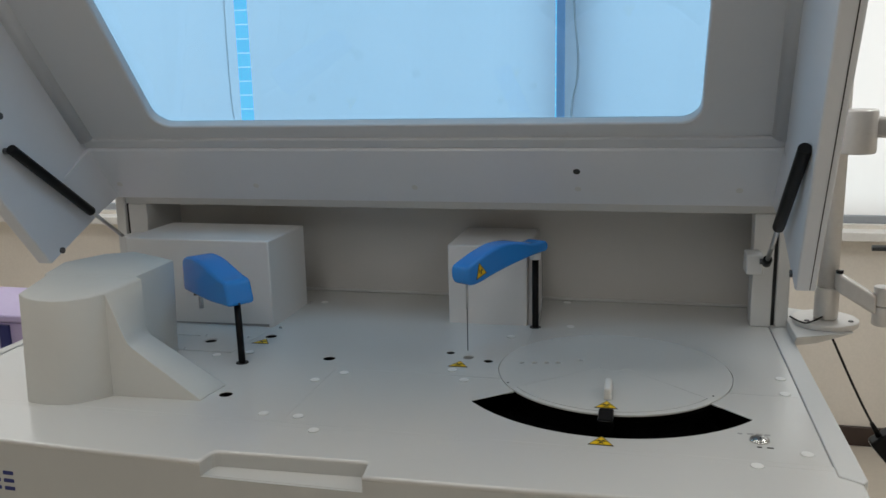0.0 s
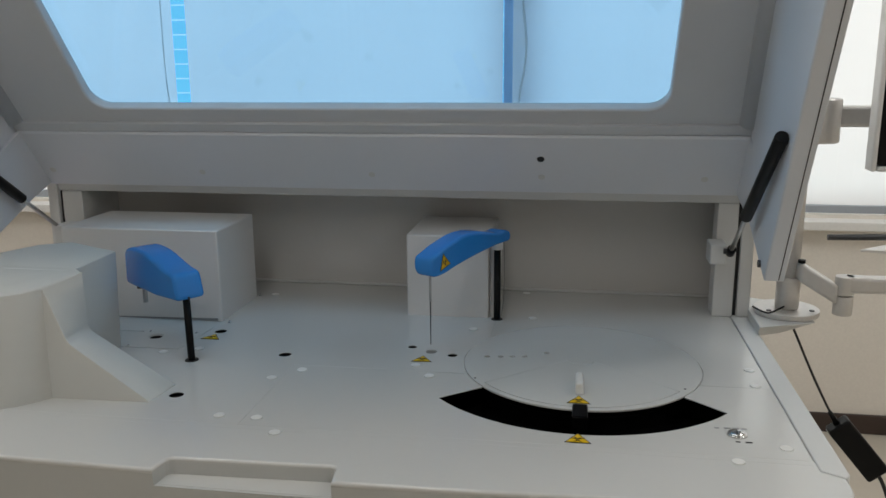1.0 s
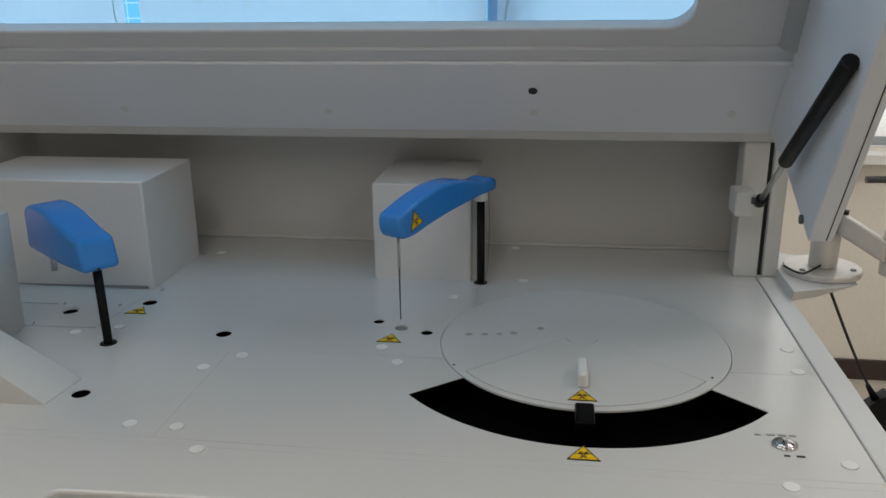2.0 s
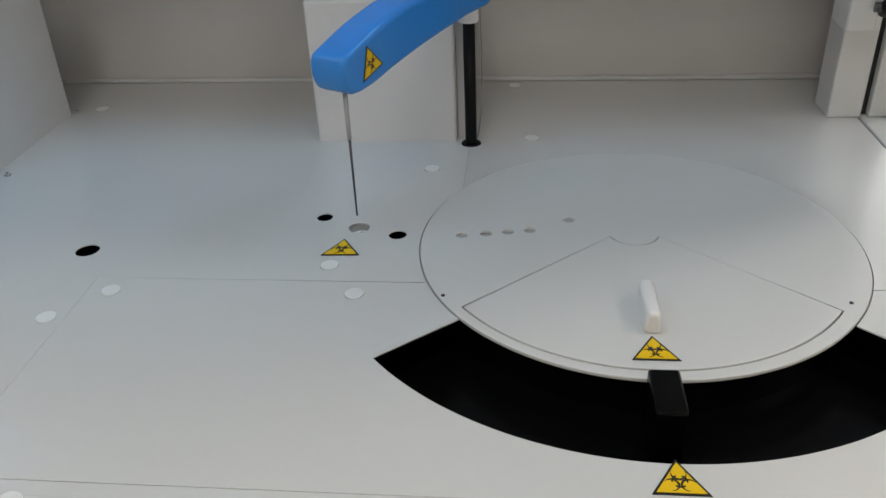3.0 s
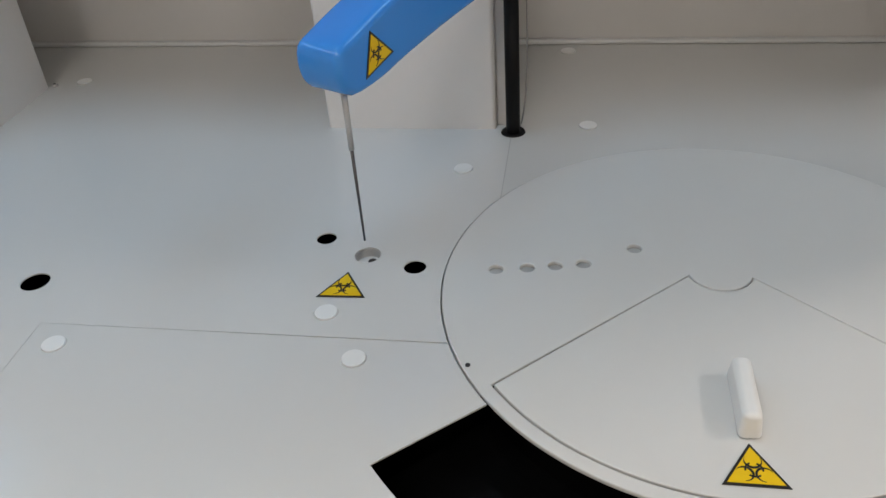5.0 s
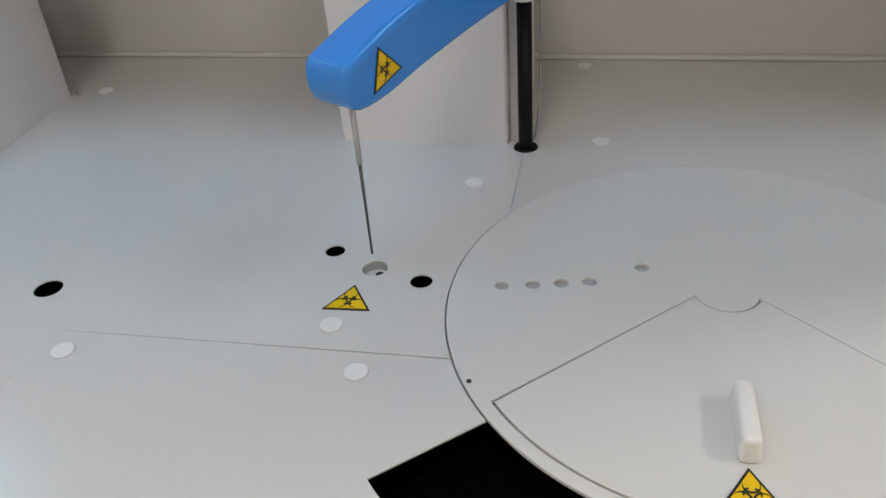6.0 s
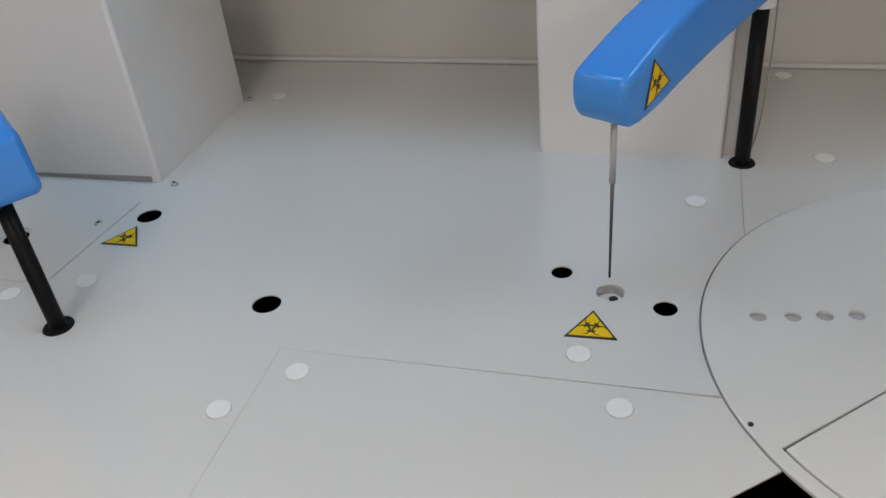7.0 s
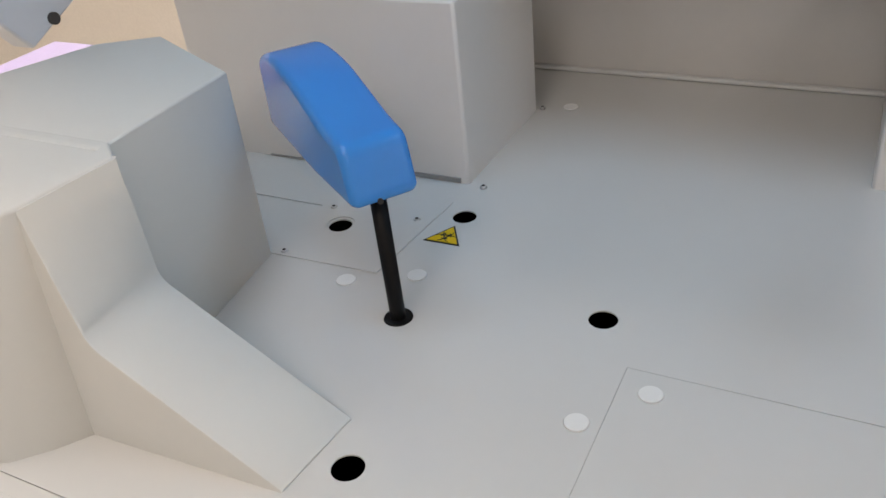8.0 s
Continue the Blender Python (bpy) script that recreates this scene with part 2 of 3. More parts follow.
def cable(points, r, smooth=True):
    cu = bpy.data.curves.new("made", "CURVE")
    cu.dimensions, cu.bevel_depth, cu.bevel_resolution, cu.use_fill_caps = "3D", r, 3, True
    sp = cu.splines.new("NURBS" if smooth else "POLY")
    sp.points.add(len(points) - 1)
    for p, c in zip(sp.points, points):
        p.co = (*c, 1)
    if smooth:
        sp.use_endpoint_u, sp.order_u, sp.resolution_u = True, 3, 8
    me = curve_mesh(cu)
    me.shade_smooth()
    return me


def circle(cx, cy, r, n=28):
    return [(cx + r * math.cos(2 * math.pi * i / n), cy + r * math.sin(2 * math.pi * i / n)) for i in range(n)]


def arc(cx, cy, r, a0, a1, n=32):
    return [(cx + r * math.cos(radians(a0 + (a1 - a0) * i / n)), cy + r * math.sin(radians(a0 + (a1 - a0) * i / n))) for i in range(n + 1)]


def rounded(x0, x1, y0, y1, r, n=6):
    pts = []
    for cx, cy, a in ((x1 - r, y0 + r, -90), (x1 - r, y1 - r, 0), (x0 + r, y1 - r, 90), (x0 + r, y0 + r, 180)):
        pts += arc(cx, cy, r, a, a + 90, n)
    return pts

# ---------------------------------------------------------------- the room
X0, X1, Y0, Y1, H = -4.2, 3.6, -4.0, 3.2, 2.8
WX0, WX1, WZ0, WZ1 = -3.5, 2.3, 0.82, 2.5
tagged(single("floor", box(X0, X1, Y0, Y1, -0.12, 0.0), FLOOR, "pale beige vinyl floor", "floor"), kind="structure")
tagged(single("ceiling", box(X0, X1, Y0, Y1, H, H + 0.12), CEIL, "plain white painted ceiling", "ceiling"), kind="structure")
north = merge(box(X0, X1, Y1, Y1 + 0.16, 0, WZ0), box(X0, X1, Y1, Y1 + 0.16, WZ1, H),
              box(X0, WX0, Y1, Y1 + 0.16, WZ0, WZ1), box(WX1, X1, Y1, Y1 + 0.16, WZ0, WZ1))
tagged(single("wall_north", north, WALL, "cream painted wall under a wide window", "wall"), kind="structure")
tagged(single("wall_south", box(X0, X1, Y0 - 0.12, Y0, 0, H), WALL, "cream painted wall", "wall"), kind="structure")
tagged(single("wall_west", box(X0 - 0.12, X0, Y0, Y1, 0, H), WALL, "cream painted wall", "wall"), kind="structure")
tagged(single("wall_east", box(X1, X1 + 0.12, Y0, Y1, 0, H), WALL, "cream painted wall", "wall"), kind="structure")
tagged(single("baseboard", box(X0, X1, Y1 - 0.014, Y1 - 0.001, 0.001, 0.075, 0.003), SKIRT, "dark brown skirting along the cream wall", "skirting"), kind="structure")

window = thing("window_1", (-0.6, Y1 + 0.1, WZ0), "wide window band behind white blinds", "window", kind="structure")
part("window_sill", box(WX0 - 0.05, WX1 + 0.05, Y1 - 0.07, Y1 + 0.16, WZ0 - 0.045, WZ0 - 0.012, 0.004), SILLM, window, "white glossy sill board")
MULL = [WX0 + 0.03, 0.020, WX1 - 0.03]
for mx, mw in zip(MULL, (0.03, 0.060, 0.03)):
    part("window_frame", box(mx - mw, mx + mw, Y1 + 0.10, Y1 + 0.14, WZ0, WZ1, 0.003), MULLSKYLIT, window)
for zz in (WZ0 + 0.02, WZ1 - 0.02):
    part("window_frame", box(WX0, WX1, Y1 + 0.105, Y1 + 0.135, zz - 0.02, zz + 0.02, 0.003), FRAMEM, window)
for a, b in zip(MULL[:-1], MULL[1:]):
    pane = part("pane", box(a + 0.087, b - 0.087, Y1 + 0.117, Y1 + 0.122, WZ0 + 0.041, WZ1 - 0.041), CLEAR, window)
    pane.visible_shadow = False
tagged(single("backdrop", box(-9, 8, 8.0, 8.05, -2, 7), OUTSIDE, "bright hazy facade outside the window", "backdrop"), kind="structure")


def blind(x0, x1):
    ob = thing("roller_blind", ((x0 + x1) / 2, Y1 + 0.02, WZ0), "white fabric roller blind pulled down over the window", "blind", "window blinds")
    bm = bmesh.new()
    n = 40
    for j, z in enumerate((WZ0 + 0.03, WZ1)):
        for i in range(n + 1):
            x = x0 + (x1 - x0) * i / n
            bm.verts.new((x, Y1 + 0.02 + 0.004 * math.sin(x * 9.0 + j), z))
    bm.verts.ensure_lookup_table()
    for i in range(n):
        bm.faces.new([bm.verts[k] for k in (i, i + 1, n + 2 + i, n + 1 + i)])
    part("fabric", bm, BLIND, ob)
    part("hem_bar", box(x0, x1, Y1 + 0.012, Y1 + 0.028, WZ0 + 0.004, WZ0 + 0.034, 0.005), FRAMEM, ob, "grey metal hem bar")
    part("roller", rod((x0, Y1 + 0.03, WZ1 - 0.02), (x1, Y1 + 0.03, WZ1 - 0.02), 0.018), SILLM, ob)
    return ob


for bx0, bx1 in ((WX0 + 0.02, -1.309), (-1.254, -0.035), (0.0, WX1 - 0.02)):
    blind(bx0, bx1)
single("blind_cord", cable([(0.045, Y1 - 0.01, 2.45), (0.02, Y1 - 0.01, 2.0), (0.03, Y1 - 0.012, 1.6), (0.06, Y1 - 0.012, 1.38), (0.015, Y1 - 0.012, 1.2), (0.03, Y1 - 0.012, 0.95)], 0.0045),
       CORD, "white pull cord hanging beside a blind", "cord")
single("blind_cord", cable([(-1.33, Y1 - 0.005, 2.45), (-1.335, Y1 - 0.005, 1.8), (-1.34, Y1 - 0.005, 1.3), (-1.32, Y1 - 0.005, 1.15), (-1.31, Y1 - 0.005, 1.0)], 0.002),
       CORD, "thin pull cord hanging beside a blind", "cord")

for px, py, watts, wide, long in PANELS:
    fx = thing("ceiling_light", (px, py, 2.78), "white square-edged ceiling panel light, switched on", "ceiling light", "ceiling lights")
    hw, hl = wide / 2 + 0.005, long / 2 + 0.005
    part("frame", merge(box(px - hw - 0.025, px - hw, py - hl - 0.025, py + hl + 0.025, 2.765, 2.799), box(px + hw, px + hw + 0.025, py - hl - 0.025, py + hl + 0.025, 2.765, 2.799),
                        box(px - hw, px + hw, py - hl - 0.025, py - hl, 2.765, 2.799), box(px - hw, px + hw, py + hl, py + hl + 0.025, 2.765, 2.799)), SILLM, fx)
    part("backing", box(px - hw, px + hw, py - hl, py + hl, 2.785, 2.799), SILLM, fx)

# ---------------------------------------------------------------- the analyzer
D = 0.9                                   # height of the deck
CX, CY, RD, RA = 0.2535, 1.364, 0.1842, 0.2545  # slot: middle; disc opening; outer radius of the black slot
QX, QY = 0.2565, 1.3680                   # reagent disc: middle
AL, AR = 219.5, 321.4                     # the slot's ends, degrees
MX = -0.13                                # the machine's middle line
an = thing("chemistry_analyzer", (MX, 1.4, 0.0), "white floor-standing laboratory analyzer with its lid raised", "analyzer")

part("plinth", box(-0.76, 0.50, 1.02, 1.80, 0.0, 0.10), BLACK, an, "black recessed plinth")


def front_y(x):
    """The bowed front of the machine."""
    u = (x + 0.16) / 0.70
    return 0.944 + 0.028 * u * u


def front_outline(back, inset=0.0, notch=False):
    pts = [(-0.83, back), (-0.83, 1.0)]
    pts += [(-0.815 + 0.02 * i / 4, 1.0 - 0.025 * i / 4) for i in range(1, 4)]
    xs = [-0.79 + i * 0.04 for i in range(33)]
    for x in xs:
        if notch and -0.245 < x < -0.02:
            continue
        pts.append((x, front_y(x) + inset))
        if notch and -0.29 < x < -0.245:
            pts += [(-0.243, front_y(-0.243) + inset), (-0.239, 0.969), (-0.2365, 0.9735), (-0.232, 0.9755), (-0.036, 0.9825), (-0.031, 0.9815), (-0.0285, 0.977), (-0.025, front_y(-0.025) + inset)]
    pts += arc(0.510, front_y(0.49) + 0.046 + inset, 0.045, -75, 0, 8)
    pts += [(0.555, back)]
    return pts[::-1]


SEAM = 1.0765
part("front_cover", plate(front_outline(SEAM - 0.0006, notch=True), [], 0.8915, D, 0.0035), DECK, an)
part("front_cover_edge", box(-0.824, 0.551, SEAM - 0.012, SEAM - 0.0007, 0.8795, D + 0.00012), DECK, an)
part("front_rim", plate(front_outline(SEAM - 0.006, inset=0.0008, notch=True), [], 0.8779, 0.8945, 0.0), PANELSHADE, an)
part("front_panel", plate(front_outline(SEAM + 0.02, inset=0.0008), [], 0.46, 0.8779, 0.0), PANELSHADE, an)
part("lower_panel", plate(front_outline(SEAM + 0.02, inset=0.006), [], 0.10, 0.457, 0.002), PANELSHADE, an)
part("handle_recess", box(-0.2420, -0.0260, 0.9490, 0.986, 0.862, 0.8783, 0.0), DECK, an, "white handle recess")
part("side_panel", box(-0.83, -0.815, 1.10, 1.83, 0.10, D - 0.03, 0.003), PANELSHADE, an)
part("side_panel", box(0.545, 0.558, 1.10, 1.83, 0.10, D - 0.03, 0.003), PANELSHADE, an)
part("rear_panel", box(-0.81, 0.54, 1.815, 1.83, 0.10, 1.12, 0.003), PANELSHADE, an)
# navy marks on the front
for k in range(9):
    xk = -0.5425 - 0.0225 * k
    yk = front_y(xk) - 0.0002
    part("logo_mark", merge(*[box(xk - 0.0085, xk + 0.0085, yk, yk + 0.004, z, z + 0.0058, 0.001) for z in (0.8240, 0.8355, 0.8470)]), NAVY, an, "navy blue mark")

# deck panels with their openings
XS, YS, G = -0.1905, 1.300, 0.00010
half = math.degrees(math.asin((QY - YS) / RD))
A_out = [(XS + G, SEAM + G), (0.5285, SEAM + G), (0.5285, YS - G)]
A_out += arc(QX, QY, RD, -half - 0.2, AR - 360, 10) + arc(CX, CY, RA, AR - 360, AL - 360, 64) + arc(QX, QY, RD, AL - 360, -180 + half + 0.2, 10)
A_out += [(XS + G, YS - G)]
part("deck_panel", plate(A_out, [], D - 0.0015, D, 0.0003), DECK, an)
B_out = [(-0.812, SEAM + G), (XS - G, SEAM + G), (XS - G, YS + G)]
B_out += arc(QX, QY, RD, 180 + half - 0.2, -half + 0.2, 80)
B_out += [(0.5285, YS + G), (0.5285, 1.79), (-0.812, 1.79)]
HOLES = [(-0.220, 1.343, 0.0104), (-0.374, 1.4415, 0.0104), (-0.473, 1.396, 0.0104), (-0.318, 1.159, 0.0104),
         (-0.021, 1.408, 0.0074), (0.0145, 1.389, 0.0094), (0.051, 1.377, 0.0079), (-0.360, 1.297, 0.0110), (0.104, 1.579, 0.0108)]
part("deck_panel", plate(B_out, [circle(*h) for h in HOLES], D - 0.0015, D, 0.0003), DECK, an)
part("seam_backing", box(XS - 0.01, XS + 0.01, SEAM + 0.002, YS + 0.01, D - 0.0050, D - 0.0017), DECK, an)
part("seam_backing", box(XS + 0.012, 0.075, YS - 0.01, YS + 0.01, D - 0.0050, D - 0.0017), DECK, an)
part("seam_backing", box(0.435, 0.528, YS - 0.01, YS + 0.01, D - 0.0050, D - 0.0017), DECK, an)
part("seam_backing", box(-0.30, 0.528, SEAM - 0.0004, SEAM + 0.012, D - 0.0050, D - 0.0017), DECK, an)
part("panel_seam", box(0.1026, 0.1030, 1.4666, 1.5675, D + 0.0001, D + 0.0003), GREYINK, an, "fine panel seam")
part("under_tray", box(-0.81, 0.53, 1.08, 1.79, 0.80, 0.81), TRAY, an)
# sleeve of the wash well, white inside
cx, cy = 0.0145, 1.389
part("wash_well", plate(circle(cx, cy, 0.0105), [circle(cx, cy, 0.0091)], D - 0.03, D - 0.0017), WELL, an, "grey metal wash well")
part("wash_well_floor", rod((cx, cy, D - 0.012), (cx, cy, D - 0.008), 0.0102), DISCLOW, an)
part("well_drain", rod((cx + 0.002, cy + 0.003, D - 0.0081), (cx + 0.002, cy + 0.003, D - 0.0076), 0.0032, None, 14), INK, an)

# the black slot round the reagent disc
slot = arc(CX, CY, RD - 0.03, AL - 8, AR + 8, 48) + arc(CX, CY, RA + 0.006, AR + 3, AL - 3, 48)
part("slot_floor", plate(slot, [], 0.858, 0.862), TRAY, an, "glossy black slot floor")
wall = arc(CX, CY, RA + 0.005, AL - 3, AR + 3, 64) + arc(CX, CY, RA + 0.001, AR + 3, AL - 3, 64)
part("slot_wall", plate(wall, [], 0.862, D - 0.0018), TRAY, an)
part("position_tab", box(0.2445, 0.2655, 1.142, 1.186, 0.8625, 0.910, 0.0025, 3), TRAY, an, "black plastic position tab")

ledge = arc(QX, QY, RD - 0.008, AR - 360 + 5, AL - 5, 90) + arc(QX, QY, RD + 0.006, AL - 5, AR - 360 + 5, 90)
part("disc_ledge", plate(ledge, [], D - 0.010, D - 0.0056), PAINT, an)

# right edge trim
part("edge_trim", plate([(0.5295, 1.05), (0.5545, 1.035), (0.5605, 1.045), (0.5605, 1.79), (0.5295, 1.79)], [], 0.86, D + 0.002, 0.002), PAINT, an)
part("edge_trim", plate([(-0.834, 1.078), (-0.8135, 1.078), (-0.8135, 1.79), (-0.834, 1.79)], [], 0.86, D + 0.002, 0.002), PAINT, an)

# back wall, pillars and lip
part("back_wall", box(-0.80, 0.54, 1.786, 1.80, D, 1.145), REARSHADE, an)
part("back_lip", box(-0.80, 0.53, 1.777, 1.786, D, D + 0.005, 0.002), PAINT, an)
part("top_beam", box(-0.82, 0.56, 1.652, 1.815, 1.112, 1.145, 0.002), PAINT, an)
part("pillar", box(0.495, 0.5315, 1.65, 1.697, D, 1.112, 0.002), PAINT, an)
part("pillar", box(0.538, 0.5605, 1.646, 1.80, D + 0.002, 1.135, 0.002), PAINT, an)
part("pillar_gasket", box(0.5315, 0.5385, 1.656, 1.78, D, 1.13), GASKET, an, "black rubber gasket strip")
part("pillar", box(-0.793, -0.749, 1.65, 1.786, D, 1.112, 0.002), PAINT, an)
part("pillar", box(-0.822, -0.800, 1.646, 1.80, D + 0.002, 1.135, 0.002), PAINT, an)
part("pillar_gasket", box(-0.8005, -0.7925, 1.656, 1.78, D, 1.13), GASKET, an, "black rubber gasket strip")
part("strut_bracket", box(0.478, 0.507, 1.60, 1.6495, 1.010, 1.047, 0.003), PAINT, an)
part("strut_bracket", box(-0.787, -0.757, 1.60, 1.6495, 1.006, 1.050, 0.003), PAINT, an)

# housings on the deck
lb = part("module_housing", box(-0.70, -0.394, 1.495, 1.668, D - 0.004, 1.070, 0.003), HOUSINGLIT, an, "large white sheet metal box")
# solid grey wedge that draws the shaded gap along the box's foot
part("gap_shade_strip", loft([(-0.62, 1.4935, D + 0.0012), (-0.402, 1.4935, D + 0.0012), (-0.402, 1.4975, D + 0.0012), (-0.62, 1.4975, D + 0.0012)],
                        [(-0.62, 1.4935, D + 0.0020), (-0.402, 1.4935, D + 0.0060), (-0.402, 1.4975, D + 0.0060), (-0.62, 1.4975, D + 0.0020)]), GREYINK, lb, "grey strip standing in for the shaded gap under the box")
rb = part("module_housing", box(-0.065, 0.0885, 1.583, 1.770, D - 0.004, 1.054, 0.003), HOUSINGLIT, an, "small white sheet metal box")
part("cable_duct", box(0.0885, 0.099, 1.592, 1.72, D - 0.004, 1.035, 0.002), HOUSINGLIT, rb)


def screw(x, y, parent, r=0.0042):
    s = part("screw", rod((x, y, D + 0.0002), (x, y, D + 0.0026), r, r * 0.8, 14), STEEL, parent, "small steel screw")
    part("screw_socket", rod((x, y, D + 0.0024), (x, y, D + 0.0029), r * 0.45, None, 6), GASKET, s)


for sx, sy in ((-0.389, 1.671), (-0.379, 1.493), (-0.496, 1.344), (-0.495, 1.420), (-0.411, 1.423), (0.101, 1.60)):
    screw(sx, sy, an, 0.0035)
part("service_plate", plate([(-0.507, 1.338), (-0.404, 1.341), (-0.394, 1.46), (-0.60, 1.46), (-0.60, 1.42), (-0.507, 1.42)],
                            [circle(-0.473, 1.396, 0.0128, 24)], D + 0.0002, D + 0.0012), DECK, an)

# white caps over the deck's screws
cap = None
CAPS = [(-0.170, 1.280), (-0.205, 1.241), (0.001, 1.3235), (0.0295, 1.2815), (0.068, 1.513), (0.169, 1.592), (0.1475, 1.760), (-0.361, 1.682),
        (-0.372, 1.349), (-0.423, 1.325), (-0.227, 1.100), (-0.174, 1.100), (-0.1335, 1.059), (0.511, 1.373), (0.508, 1.309), (0.441, 1.062), (0.505, 1.106)]
for qx, qy in CAPS:
    if cap is None:
        bm = rod((0, 0, 0), (0, 0, 0.0010), 0.0080, 0.0074, 24)
        cap = bpy.data.meshes.new("screw_cap")
        bm.to_mesh(cap)
        bm.free()
        finish(cap, NYLON)
    ob = new("screw_cap", cap)
    ob.parent = an
    ob.location = Vector((qx, qy, D + 0.0001)) - an.location


# warning stickers
def sticker_mesh(apex_h=0.028, w=0.0335):
    """Yellow triangle with a black border and a three-armed sign, flat on z = 0, its foot at the origin."""
    def tri(k):
        c = apex_h * 0.36
        return [(-w / 2 * k, c - c * k), (w / 2 * k, c - c * k), (0, c + (apex_h - c) * k)]
    out = bmesh.new()

    def add(me, idx):
        b = bmesh.new()
        b.from_mesh(me)
        for f in b.faces:
            f.material_index = idx
        tmp = bpy.data.meshes.new("t")
        b.to_mesh(tmp)
        b.free()
        out.from_mesh(tmp)
        bpy.data.meshes.remove(tmp)
        bpy.data.meshes.remove(me)
    add(plate(tri(1.0), [], 0.0003, 0.0007), 0)
    add(plate(tri(0.84), [], 0.0007, 0.00105), 1)
    c = apex_h * 0.36
    for k in range(3):
        a = 90 + 120 * k
        ca, sa = math.cos(radians(a)), math.sin(radians(a))
        horn = arc(0.0055 * ca, c + 0.0055 * sa, 0.0046, a + 55.6, a + 304.4, 26) + arc(0.0063 * ca, c + 0.0063 * sa, 0.0042, a + 295.4, a + 64.6, 26)
        add(plate(horn, [], 0.00105, 0.0014), 0)
        add(plate(arc(0, c, 0.0048, a + 22, a + 98, 10) + arc(0, c, 0.0039, a + 98, a + 22, 10), [], 0.0010, 0.00138), 0)
    return out


def sticker(m, parent):
    bm = sticker_mesh()
    bmesh.ops.transform(bm, matrix=m, verts=bm.verts[:])
    return part("warning_sticker", bm, [INK, YELLOW], parent, "yellow triangular warning sticker with black border")


sticker(pose(0.2525, 1.0845, D), an)
sticker(pose(0.0065, 1.3395, D, 0, 0, 2), an)
sticker(pose(-0.3745, 1.3965, D, 0, 0, 1), an)

# round silver button with small dark bars beside it
bt = part("button", rod((0.4525, 1.137, D + 0.0002), (0.4525, 1.137, D + 0.0028), 0.0128, 0.0118, 28), POLISHED, an, "round polished steel push button")
dome = bmesh.new()
bmesh.ops.create_uvsphere(dome, u_segments=28, v_segments=14, radius=0.0102)
for f in dome.faces:
    f.smooth = True
bmesh.ops.transform(dome, matrix=Matrix.Translation((0.4525, 1.137, D + 0.0024)) @ Matrix.Diagonal((1, 1, 0.36, 1)), verts=dome.verts[:])
part("button_dome", dome, POLISHED, bt)
for wx0, wx1, wy in ((0.426, 0.433, 1.155), (0.438, 0.447, 1.156), (0.449, 0.458, 1.156), (0.460, 0.468, 1.156), (0.446, 0.453, 1.1165), (0.458, 0.467, 1.1165)):
    part("lettering_bar", box(wx0 + 0.001, wx1, wy - 0.0016, wy + 0.0016, D + 0.0002, D + 0.0005), INK if wy < 1.13 else GREYINK, an)

# ---------------------------------------------------------------- the reagent disc
rd = thing("reagent_disc", (CX, CY, 0.862), "round white reagent disc with a wedge-shaped lid, set into the deck", "reagent disc")
DZ = 0.9012
wa0, wa1 = 216.3, 325.6
hub = (0.2565, 1.3833)
wedge = arc(0.2545, 1.3660, 0.1704, wa0, wa1, 64) + arc(hub[0], hub[1], 0.0222, -20, -160, 16)
gap = arc(0.2545, 1.3660, 0.1717, wa0 - 0.5, wa1 + 0.5, 64) + arc(hub[0], hub[1], 0.0208, -15, -165, 16)
KH = [(0.108, 1.376), (0.129, 1.379), (0.148, 1.3825), (0.167, 1.386), (0.202, 1.4055)]
part("disc_plate", plate(circle(QX, QY, RD - 0.0010, 160), [gap] + [circle(kx, ky, 0.0050, 20) for kx, ky in KH], DZ - 0.0032, DZ, 0.0008), DISC, rd)
for kx, ky in KH:
    part("hole_floor", rod((kx, ky, DZ - 0.0050), (kx, ky, DZ - 0.0033), 0.0062, None, 20), HOLESHADE, rd)
wl = part("wedge_lid", plate(wedge, [], DZ - 0.0045, DZ + 0.0002, 0.0006), DISC, rd, "white wedge-shaped lid")
part("disc_base", plate(circle(QX, QY, 0.158, 96), [], DZ - 0.012, DZ - 0.0050), DISCLOW, rd)
part("disc_drum", plate(circle(QX, QY, RD - 0.014, 96), [], 0.862, DZ - 0.0165), TRAY, rd, "black drum under the disc")
part("lid_knob", loft([(0.2480, 1.2345, DZ), (0.2612, 1.2345, DZ), (0.2612, 1.2845, DZ), (0.2480, 1.2845, DZ)],
                      [(0.2488, 1.2345, DZ + 0.019), (0.2588, 1.2345, DZ + 0.019), (0.2588, 1.2800, DZ + 0.019), (0.2488, 1.2800, DZ + 0.019)], 0.0036, 5), NYLON, wl, "white plastic grip")
sticker(pose(0.2535, 1.2043, DZ + 0.0003), wl)
part("locating_pin", rod((0.100, 1.280, DZ - 0.001), (0.100, 1.280, DZ + 0.0006), 0.0016, None, 12), GASKET, rd)
part("locating_pin", rod((0.405, 1.280, DZ - 0.001), (0.405, 1.280, DZ + 0.0006), 0.0016, None, 12), GASKET, rd)

